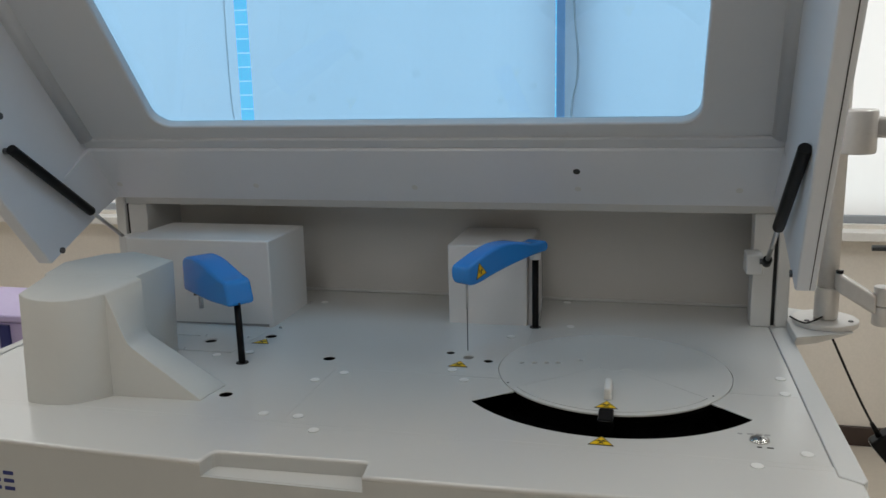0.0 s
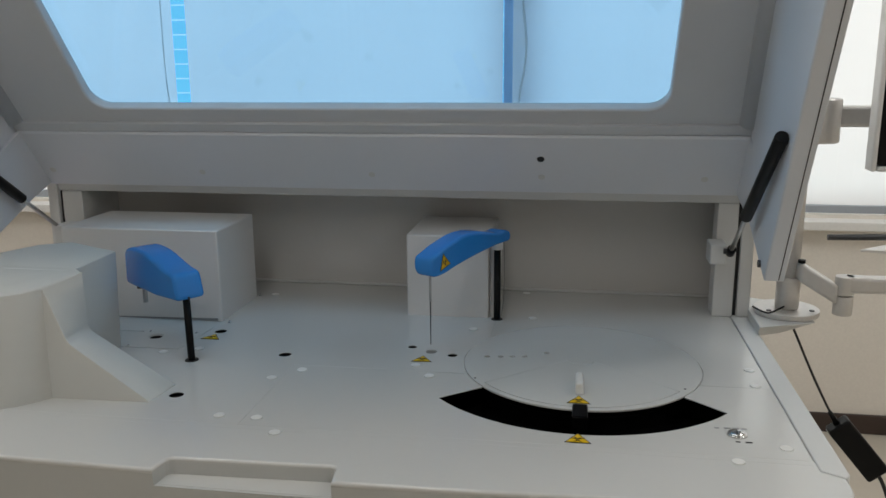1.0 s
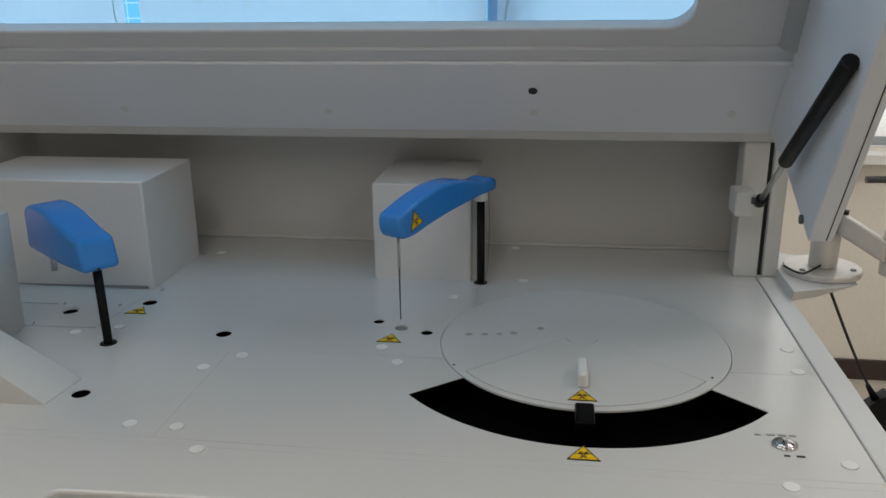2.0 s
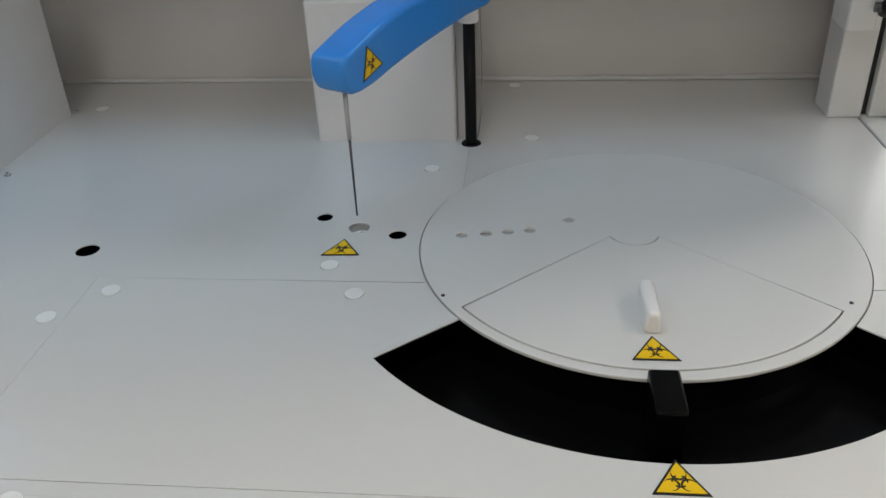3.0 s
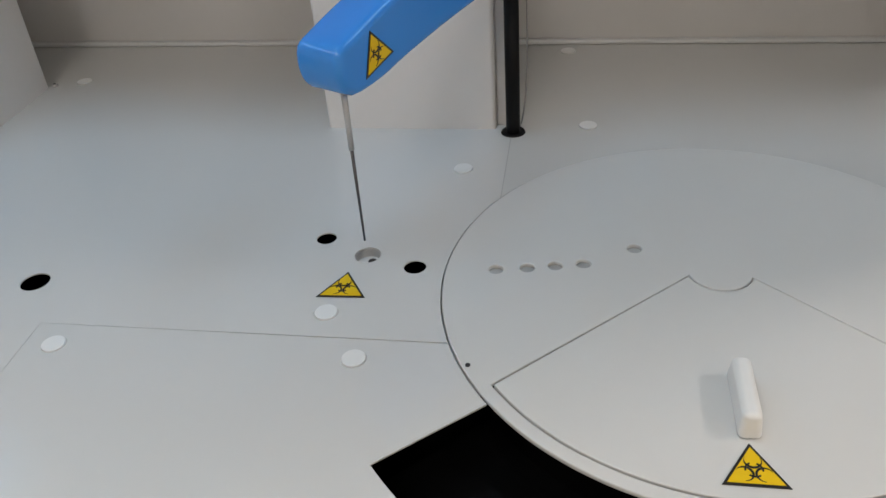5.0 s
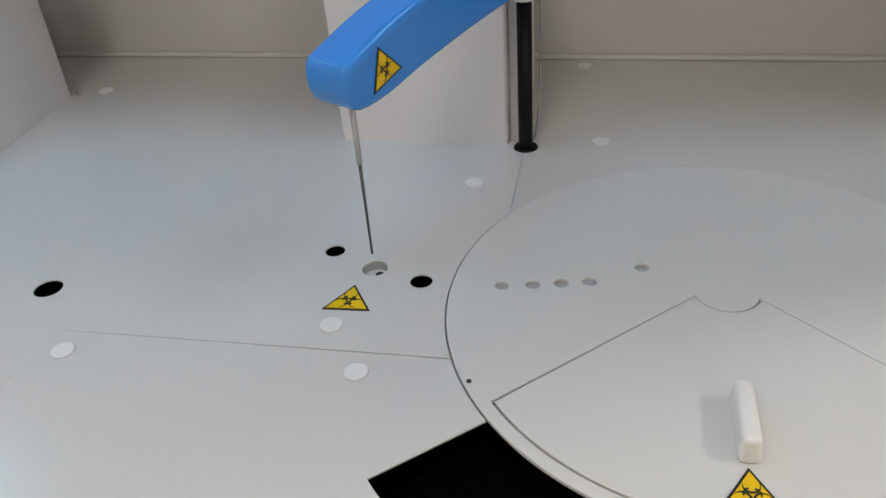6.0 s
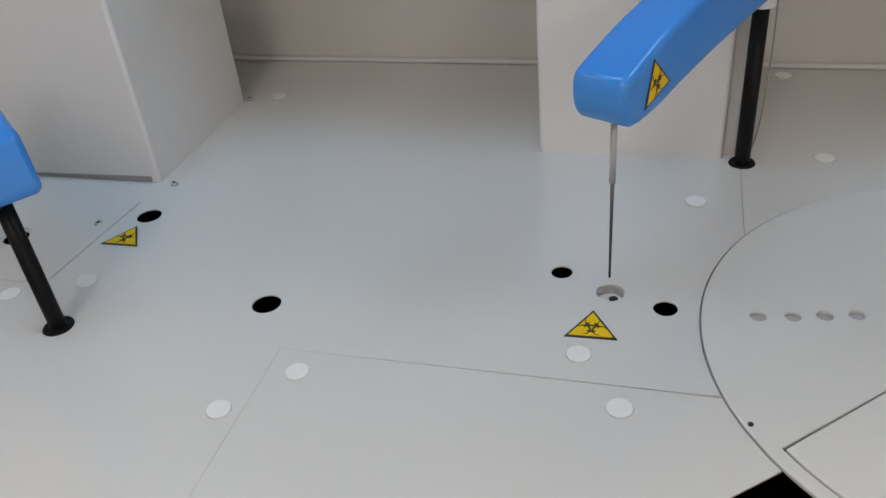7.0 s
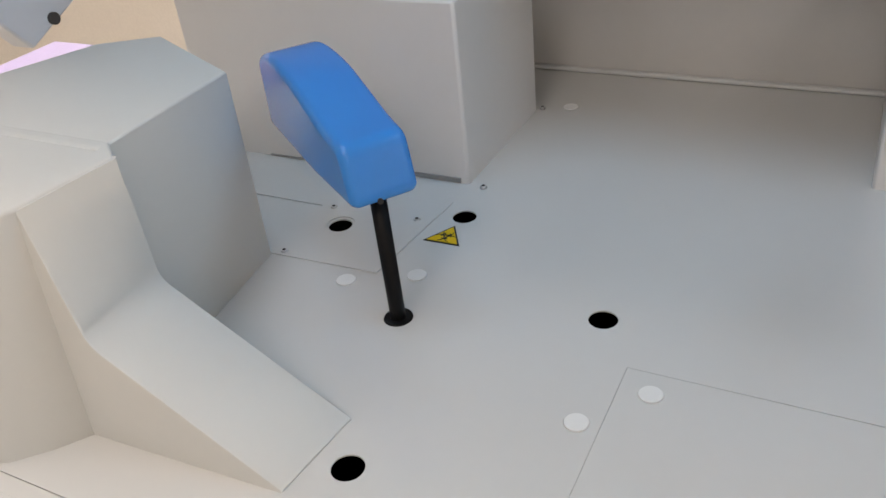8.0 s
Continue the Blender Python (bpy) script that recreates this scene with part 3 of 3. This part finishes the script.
# ---------------------------------------------------------------- moulded cover on the deck
cv = thing("sample_cover", (-0.55, 1.22, D), "white moulded plastic cover with a sloping chute on the deck", "cover")
back_b = [(-0.487, 1.190), (-0.506, 1.339), (-0.600, 1.385), (-0.656, 1.355), (-0.690, 1.272), (-0.660, 1.190)]
back_t = [(-0.483, 1.192), (-0.487, 1.319), (-0.598, 1.373), (-0.643, 1.346), (-0.672, 1.276), (-0.645, 1.192)]
part("rear_shell", shell([(x, y, D - 0.006) for x, y in back_b], [(x, y, 1.0705) for x, y in back_t], 0.0022), MOULD, cv)
front_b = [(-0.655, 1.205), (-0.604, 1.075), (-0.585, 1.071), (-0.562, 1.070), (-0.540, 1.073), (-0.522, 1.083),
           (-0.504, 1.101), (-0.489, 1.121), (-0.480, 1.190), (-0.490, 1.206)]
front_t = [(-0.640, 1.203, 1.0715), (-0.632, 1.116, 1.058), (-0.610, 1.102, 1.057), (-0.583, 1.094, 1.056), (-0.557, 1.094, 1.055),
           (-0.534, 1.102, 1.055), (-0.513, 1.117, 1.056), (-0.497, 1.1365, 1.058), (-0.468, 1.190, 1.0695), (-0.484, 1.203, 1.0715)]
part("front_shell", shell([(x, y, D - 0.006) for x, y in front_b], front_t, 0.0022), MOULD, cv)


def bend(a, b, c, r, n=6):
    """The line a, b, c with its corner rounded."""
    a, b, c = Vector(a), Vector(b), Vector(c)
    p, q = b + (a - b).normalized() * r, b + (c - b).normalized() * r
    line = [a.lerp(p, k / n) for k in range(n)]
    line += [p * (1 - w) ** 2 + b * 2 * w * (1 - w) + q * w * w for w in (k / n for k in range(n))]
    return line + [q.lerp(c, k / n) for k in range(n + 1)]


def chute():
    """The sloping chute with the neck that runs up from it to the cover's top."""
    bm = bmesh.new()
    z0, z1 = D - 0.003, D + 0.0014
    outer = [bm.verts.new(p) for p in bend((-0.4962, 1.1372, 1.0570), (-0.4540, 1.1205, 0.9850), (-0.344, 1.128, z1), 0.009)]
    inner = [bm.verts.new(p) for p in bend((-0.4655, 1.1915, 1.0690), (-0.4665, 1.1935, 0.9815), (-0.337, 1.1945, z1), 0.009)]
    foot, nose, tail, back = (bm.verts.new(p) for p in ((-0.4905, 1.1225, z0), (-0.344, 1.128, z0), (-0.337, 1.1945, z0), (-0.515, 1.1965, z0)))
    ridge = bm.verts.new((-0.515, 1.1965, 1.0665))
    for a, b, c, d in zip(outer, outer[1:], inner[1:], inner):
        bm.faces.new((a, b, c, d))
        bm.faces.new((foot, b, a))
        bm.faces.new((back, d, c))
    for ring in ((foot, nose, outer[-1]), (back, inner[-1], tail), (nose, tail, inner[-1], outer[-1]), (outer[0], inner[0], ridge),
                 (foot, outer[0], ridge, back), (back, tail, nose, foot), (back, ridge, inner[0])):
        bm.faces.new(ring)
    bmesh.ops.recalc_face_normals(bm, faces=bm.faces[:])
    rims = [bm.edges.get(pair) for line in (outer, inner) for pair in zip(line, line[1:])]
    bmesh.ops.bevel(bm, geom=rims, offset=0.0018, segments=2, profile=0.5, affect="EDGES", clamp_overlap=True)
    for f in bm.faces:
        f.smooth = True
    for e in bm.edges:
        e.smooth = e.calc_face_angle(0) < 0.5
    return bm


part("chute", chute(), MOULD, cv)


# ---------------------------------------------------------------- the two swinging arms
def fillet(pts, r, steps=6):
    """Rounds the sharp corners of a closed outline, taking away what lies nearer than r to them."""
    n = len(pts)
    ring = [Vector(p) for p in pts]
    sharp = [k for k in range(n) if (ring[k - 1] - ring[k]).angle(ring[(k + 1) % n] - ring[k]) < 2.5]
    out = []

    def away(k, step):
        """The point at r from corner k along the outline, and how many points are passed."""
        left, at, passed = r, k, 0
        while True:
            nxt = (at + step) % n
            d = (ring[nxt] - ring[at]).length
            if d >= left or nxt in sharp:
                return ring[at].lerp(ring[nxt], min(left / d, 0.48)), passed
            left, at, passed = left - d, nxt, passed + 1

    gone = set()
    arcs = {}
    for k in sharp:
        (p, a), (q, b) = away(k, -1), away(k, 1)
        gone |= {(k - i) % n for i in range(1, a + 1)} | {(k + i) % n for i in range(1, b + 1)}
        arcs[k] = [p * (1 - w) ** 2 + ring[k] * 2 * w * (1 - w) + q * w * w for w in (i / steps for i in range(steps + 1))]
    for k in range(n):
        if k in arcs:
            out += [(m.x, m.y) for m in arcs[k]]
        elif k not in gone:
            out.append(pts[k])
    return out


def arm_shell(profile, width, at, heading, r=0.0065):
    """A shell drawn by its side view (along, height), given a width and round edges; local x runs along the arm."""
    ring = fillet(profile, 0.010)
    n = len(ring)
    turn = sum(ring[k][0] * ring[(k + 1) % n][1] - ring[(k + 1) % n][0] * ring[k][1] for k in range(n))
    way = 1 if turn > 0 else -1
    inward = []
    for k in range(n):
        d = (Vector(ring[(k + 1) % n]) - Vector(ring[k - 1])).normalized()
        inward.append(Vector((-d.y, d.x)) * way)
    bm = bmesh.new()
    layers = []
    angles = [90 - 90 * k / 6 for k in range(7)]
    for side in (-1, 1):
        for a in angles if side < 0 else angles[::-1]:
            y = side * (width / 2 - r + r * math.sin(radians(a)))
            cut = r * (1 - math.cos(radians(a)))
            layers.append([bm.verts.new((p[0] + q.x * cut, y, p[1] + q.y * cut)) for p, q in zip(ring, inward)])
    for lo, hi in zip(layers, layers[1:]):
        for k in range(n):
            bm.faces.new((lo[k], lo[(k + 1) % n], hi[(k + 1) % n], hi[k])).smooth = True
    bm.faces.new(layers[0])
    bm.faces.new(layers[-1])
    bmesh.ops.recalc_face_normals(bm, faces=bm.faces[:])
    bmesh.ops.transform(bm, matrix=Matrix.Translation((at[0], at[1], 0)) @ Matrix.Rotation(heading, 4, "Z"), verts=bm.verts[:])
    return bm


def curve(pts, steps=4):
    """A smooth line through the points."""
    q = [pts[0], *pts, pts[-1]]
    out = []
    for a, b, c, d in zip(q, q[1:], q[2:], q[3:]):
        for k in range(steps):
            u = k / steps
            out.append(tuple(0.5 * (2 * b[i] + (c[i] - a[i]) * u + (2 * a[i] - 5 * b[i] + 4 * c[i] - d[i]) * u * u + (3 * b[i] - a[i] - 3 * c[i] + d[i]) * u ** 3) for i in (0, 1)))
    return out + [pts[-1]]


# mixing arm over the left well
LX, LY = -0.3598, 1.2972
hl = math.atan2(1.398 - LY, -0.497 - LX)
prof = [(-0.018, 1.004)] + curve([(-0.006, 1.045), (0.020, 1.049), (0.050, 1.057), (0.080, 1.065), (0.105, 1.068), (0.130, 1.068), (0.150, 1.064), (0.163, 1.058)])
prof += [(0.165, 1.001), (0.060, 0.999)]
la = part("mixing_arm", arm_shell(prof, 0.0485, (LX - 0.0015, LY + 0.001), hl, 0.0065), BLUE, an, "blue plastic arm cover on a black post")
part("post", rod((LX + 0.0008, LY, 0.82), (LX - 0.0018, LY, 1.010), 0.0058, None, 24), ANOD, la, "black anodised post")
part("collar", rod((LX, LY, D - 0.006), (LX, LY, D + 0.0008), 0.0107, 0.0105, 28), BLACK, la)
tipx, tipy = LX + 0.150 * math.cos(hl), LY + 0.150 * math.sin(hl)
part("nozzle", rod((tipx, tipy, 0.966), (tipx, tipy, 1.01), 0.0042, None, 16), STEEL, la, "short steel nozzle")
tipx, tipy = LX + 0.168 * math.cos(hl), LY + 0.168 * math.sin(hl)
part("nozzle_plug", rod((tipx, tipy, 0.987), (tipx, tipy, 1.006), 0.005, None, 16), BLACK, la)
part("set_screw", rod((LX + 0.010, LY - 0.0145, 1.008), (LX + 0.0108, LY - 0.0157, 1.008), 0.002, None, 10), INK, la)

# probe arm over the wash well
PX, PY = 0.104, 1.579
hr = math.atan2(1.390 - PY, 0.0135 - PX)
LEN = math.hypot(1.390 - PY, 0.0135 - PX)
prof = [(-0.018, 1.047)] + curve([(-0.018, 1.065), (0.000, 1.069), (0.016, 1.068), (0.035, 1.070), (0.055, 1.075), (0.090, 1.082), (0.130, 1.084), (0.160, 1.080),
                                  (0.185, 1.075), (0.207, 1.069), (0.230, 1.062)])
prof += curve([(0.230, 1.041), (0.218, 1.030), (0.190, 1.030), (0.160, 1.035), (0.100, 1.042), (0.030, 1.047)], 3)
pa = part("probe_arm", arm_shell(prof, 0.036, (PX, PY), hr, 0.0055), BLUE, an, "blue plastic arm cover with a steel needle")
part("post", rod((PX, PY, 0.82), (PX, PY, 1.038), 0.0062, None, 24), ANOD, pa, "black anodised post")
part("post_head", rod((PX, PY, 1.032), (PX, PY, 1.050), 0.0100, None, 24, 0.001), NYLON, pa, "white clamp collar")
part("collar", rod((PX, PY, D - 0.006), (PX, PY, D + 0.0008), 0.0105, 0.0103, 28), BLACK, pa)
part("needle_sleeve", rod((0.0135, 1.390, 0.985), (0.0135, 1.390, 1.030), 0.0020, None, 14), WELL, pa, "steel sleeve")
part("needle", rod((0.0135, 1.390, 0.912), (0.0135, 1.390, 0.990), 0.0008, 0.0013, 12), DARKSTEEL, pa, "thin dark steel needle")
side = Matrix.Translation((PX, PY, 0)) @ Matrix.Rotation(hr, 4, "Z") @ pose(0.1927, 0.0180, 1.0410, 90, 0, 180)
sticker(side @ pose(0, 0, 0, 0, 0, 14.4) @ Matrix.Scale(0.9, 4), pa)
part("tubing", cable([(PX + 0.011, PY + 0.006, 1.046), (PX + 0.0125, PY + 0.007, 1.01), (PX + 0.012, PY + 0.008, 0.96), (PX + 0.010, PY + 0.010, 0.92), (PX + 0.006, PY + 0.014, 0.901)], 0.0007), GREYINK, pa, "thin grey tube")

# ---------------------------------------------------------------- the raised lid
U = Vector((0, -0.611, 0.791))            # up along the lid's inside
Nn = Vector((0, -0.791, -0.611))          # out of the lid's inside, towards the deck
A0 = Vector((0, 1.622, 1.129))
LX0, LX1 = -0.80, 0.528


def lidpt(x, s, d):
    """A point of the lid: across, up along its inside, out of it."""
    return Vector((x, 0, 0)) + A0 + U * s + Nn * d


def lid_box(x0, x1, s0, s1, d0, d1, bevel=0.003):
    bm = box(x0, x1, s0, s1, d0, d1, bevel, 3)
    m = Matrix(((1, 0, 0, 0), (0, U.y, Nn.y, A0.y), (0, U.z, Nn.z, A0.z), (0, 0, 0, 1)))
    bmesh.ops.transform(bm, matrix=m, verts=bm.verts[:])
    bmesh.ops.recalc_face_normals(bm, faces=bm.faces[:])
    return bm


def lid_plate(outline, holes, d0, d1, bevel=0.0):
    me = plate(outline, holes, d0, d1, bevel)
    m = Matrix(((1, 0, 0, 0), (0, U.y, Nn.y, A0.y), (0, U.z, Nn.z, A0.z), (0, 0, 0, 1)))
    me.transform(m)
    me.flip_normals()
    return me


TOP = 0.80
frame_out = rounded(LX0 - 0.03, LX1 + 0.03, 0.125, TOP, 0.01)
win = rounded(-0.622, 0.385, 0.190, TOP - 0.08, 0.035, 8)
lid = part("lid", lid_plate(frame_out, [win], -0.030, -0.010, 0.004), LIDMAT, an, "raised white plastic lid")
part("window_pane", lid_plate(rounded(-0.627, 0.390, 0.185, TOP - 0.075, 0.035, 8), [], -0.029, -0.0255), TINTED, lid, "blue tinted acrylic window")
part("lid_ledge", lid_box(LX0, LX1, 0.1392, 0.160, -0.012, -0.004, 0.002), LIDMAT, lid)
part("lid_back_strip", lid_box(LX0 + 0.001, LX1 - 0.001, 0.0, 0.139, -0.03, 0.0, 0.004), LIDBLUELIT, lid)
part("strip_hole", rod(lidpt(0.179, 0.086, 0.0005), lidpt(0.179, 0.086, -0.004), 0.0065, None, 20), INK, lid, "round black hole")
for cxp in (-0.77, -0.46, -0.13, 0.18, 0.46):
    part("strip_cap", rod(lidpt(cxp, 0.042, 0.0008), lidpt(cxp, 0.042, -0.001), 0.006, None, 18), PAINT, lid)


def side_plate(x0, x1, lean):
    pts = [lidpt(0, 0.002, -0.03), lidpt(0, 0.002, 0.0), lidpt(0, 0.059, 0.232), lidpt(0, TOP, 0.232), lidpt(0, TOP, -0.03)]
    lean_at = (0, 0, 0, lean, lean)
    return loft([(x0 + k, p.y, p.z) for k, p in zip(lean_at, pts)], [(x1 + k, p.y, p.z) for k, p in zip(lean_at, pts)], 0.003, 2)


part("lid_side", side_plate(LX0 - 0.03, LX0, 0.0), LIDBLUELIT, lid)
part("lid_side", side_plate(LX1, LX1 + 0.03, -0.04), LIDBLUELIT, lid)
for fx, way in ((LX0, 1), (LX1, -1)):
    sd = ((0.006, -0.001), (0.139, -0.001), (0.146, 0.086), (0.028, 0.088))
    proud = (0.009, 0.009, 0.0008, 0.0008)
    outer = [lidpt(fx - 0.0015 * way, s, d) for s, d in sd]
    inner = [lidpt(fx + k * way, s, d) for k, (s, d) in zip(proud, sd)]
    part("corner_gusset", loft([tuple(p) for p in outer], [tuple(p) for p in inner], 0.0003, 1), LIDBLUELIT, lid)
for gx, gl in ((LX1 + 0.021, -0.04),):
    part("lid_seal", rod(lidpt(gx, 0.063, 0.2318), lidpt(gx + gl, TOP - 0.005, 0.2324), 0.0008, None, 8), GASKET, lid, "thin dark seal line")
for bx, nrm in ((LX0, 1), (LX1, -1)):
    for s, d in ((0.056, 0.195), (0.338, 0.127)):
        p = lidpt(bx, s, d)
        part("side_bolt", rod(p - Vector((0.001 * nrm, 0, 0)), p + Vector((0.004 * nrm, 0, 0)), 0.006, None, 16), DARKSTEEL, lid)


def gas_strut(low, high, xin):
    lo, hi = Vector(low), Vector(high)
    d = (hi - lo).normalized()
    ln = (hi - lo).length
    st = part("gas_strut", rod(lo + d * ln * 0.36, hi, 0.0094, None, 20, 0.002), BLACK, lid, "black gas strut with a steel rod")
    part("strut_rod", rod(lo, lo + d * ln * 0.38, 0.004, None, 14), STEEL, st, "steel rod")
    part("strut_end", rod(lo - d * 0.010, lo + d * 0.012, 0.008, None, 14, 0.002), BLACK, st)
    part("strut_pin", rod(hi - d * 0.008, hi - d * 0.008 + Vector((xin, 0, 0)), 0.006, None, 12), DARKSTEEL, st)
    part("strut_pin", rod(lo, lo + Vector((-0.8 * xin, 0, 0)), 0.005, None, 12), DARKSTEEL, st)


gas_strut((-0.782, 1.624, 1.036), (-0.782, 1.312, 1.262), -0.018)
gas_strut((0.512, 1.597, 1.036), (0.5045, 1.257, 1.267), 0.015)

for fx, fl in ((LX0 + 0.004, 0), (LX1 - 0.008, -0.03)):
    part("corner_fillet", rod(lidpt(fx, 0.16, -0.018), lidpt(fx + fl, TOP, -0.018), 0.022, None, 20), LIDMAT, lid)

# ---------------------------------------------------------------- the monitor stand at the machine's side
ms = thing("monitor_stand", (0.62, 1.63, 0.9), "aluminium monitor stand bolted to a bracket on the analyzer", "monitor stand")
part("bracket", loft([(0.5585, 1.56, 0.895), (0.60, 1.58, 0.895), (0.60, 1.69, 0.895), (0.5585, 1.72, 0.895)],
                     [(0.5585, 1.54, 0.917), (0.66, 1.58, 0.917), (0.66, 1.69, 0.917), (0.5585, 1.74, 0.917)], 0.002), PAINT, ms, "white steel bracket")
part("base_plate", plate(circle(0.622, 1.635, 0.056, 40), [], 0.917, 0.927, 0.002), ALU, ms)
for k in range(3):
    a = radians(-25 + 120 * k)
    bx, by = 0.622 + 0.043 * math.cos(a), 1.635 + 0.043 * math.sin(a)
    part("bolt", rod((bx, by, 0.9268), (bx, by, 0.9285), 0.0048, 0.0042, 14), DARKSTEEL, ms)
part("pole", rod((0.622, 1.635, 0.925), (0.622, 1.635, 1.62), 0.0168, None, 28), ALU, ms, "brushed aluminium pole")
part("pole_collar", rod((0.622, 1.635, 0.927), (0.622, 1.635, 0.985), 0.0205, None, 28, 0.003), ALU, ms)
part("pole_clamp", rod((0.645, 1.62, 1.225), (0.645, 1.62, 1.30), 0.034, None, 28, 0.004), ALU, ms)
part("lower_arm", loft([(0.630, 1.600, 0.985), (0.630, 1.640, 0.985), (0.690, 1.610, 0.950), (0.690, 1.575, 0.950)],
                             [(0.630, 1.600, 1.020), (0.630, 1.640, 1.020), (0.690, 1.610, 0.985), (0.690, 1.575, 0.985)], 0.006, 3), ALU, ms, "short aluminium arm")
part("elbow", rod((0.703, 1.59, 0.967), (0.703, 1.59, 1.000), 0.016, None, 24, 0.002), ALU, ms)
part("elbow", rod((0.703, 1.59, 0.931), (0.703, 1.59, 0.965), 0.016, None, 24, 0.002), ALU, ms)
part("arm_cap", rod((0.634, 1.606, 1.017), (0.634, 1.606, 1.0225), 0.0062, None, 18), BLACK, ms)
part("outer_arm", box(0.700, 1.05, 1.575, 1.605, 0.972, 1.0, 0.006, 3), ALU, ms)
part("upper_arm", box(0.655, 1.10, 1.605, 1.635, 1.252, 1.287, 0.006, 3), ALU, ms)
part("tray_lever", rod((0.745, 1.86, 1.012), (1.25, 1.84, 1.030), 0.006, 0.0095, 16), DARKSTEEL, ms, "grey brown tray lever")
part("keyboard_tray", loft([(0.80, 1.83, 0.990), (1.25, 1.72, 0.988), (1.25, 1.90, 0.988), (0.86, 1.88, 0.990)],
                           [(0.80, 1.83, 0.995), (1.25, 1.72, 1.000), (1.25, 1.90, 1.000), (0.86, 1.88, 0.995)], 0.001), ALU, ms, "thin grey tray")
part("stand_cable", cable([(0.556, 1.60, 0.937), (0.575, 1.585, 0.928), (0.595, 1.60, 0.929), (0.612, 1.612, 0.935)], 0.0016), GASKET, ms)
mon = thing("monitor", (0.93, 1.50, 1.18), "black flat monitor seen from its edge", "monitor")
part("monitor_back", box(0.690, 1.20, 1.46, 1.49, 1.205, 1.52, 0.008, 3), BLACK, mon)
part("bezel", merge(box(0.6815, 0.6895, 1.455, 1.487, 1.197, 1.527, 0.003, 2), box(0.690, 1.208, 1.455, 1.487, 1.197, 1.2045, 0.003, 2)), SILLM, mon, "narrow white bezel")
part("monitor_mount", box(0.93, 1.03, 1.489, 1.606, 1.24, 1.30, 0.004), ALU, mon)

# power adapter hanging from the stand's bracket by its cable
pd = thing("power_adapter", (0.77, 1.637, 0.6), "black power adapter hanging by its cable beside the analyzer", "power adapter")
bm = box(-0.022, 0.022, -0.016, 0.016, -0.062, 0.062, 0.005, 3)
bmesh.ops.transform(bm, matrix=pose(0.768, 1.637, 0.660, 0, -40, 0), verts=bm.verts[:])
part("adapter_body", bm, BLACK, pd)
bm = box(-0.0226, -0.0221, -0.013, 0.013, 0.022, 0.056)
bmesh.ops.transform(bm, matrix=pose(0.768, 1.637, 0.660, 0, -40, 0), verts=bm.verts[:])
part("adapter_label", bm, NYLON, pd, "small white label")
part("adapter_cable", cable([(0.632, 1.625, 0.897), (0.640, 1.626, 0.880), (0.675, 1.632, 0.805), (0.712, 1.636, 0.733), (0.727, 1.637, 0.709)], 0.0022), GASKET, pd, "thin black cable")
part("strain_relief", rod((0.714, 1.637, 0.730), (0.728, 1.637, 0.707), 0.0035, 0.006, 14), BLACK, pd)
part("adapter_cable", cable([(0.808, 1.637, 0.612), (0.83, 1.64, 0.585), (0.90, 1.70, 0.35), (1.05, 1.9, 0.06), (1.3, 2.3, 0.006), (1.9, 3.0, 0.006)], 0.0035), GASKET, pd, "black mains cable")

# low lilac cabinet beside the machine
lc = thing("side_cabinet", (-1.12, 1.64, 0.0), "lilac laminate cabinet with a pale edge beside the analyzer", "cabinet")
part("body", box(-1.30, -0.935, 1.58, 1.80, 0.02, 0.850, 0.004), LILAC, lc)
part("top", box(-1.305, -0.93, 1.575, 1.805, 0.851, 0.868, 0.004), LILAC, lc)
part("edge_strip", box(-1.10, -1.075, 1.573, 1.5795, 0.03, 0.845), NAVY, lc, "dark blue strip")
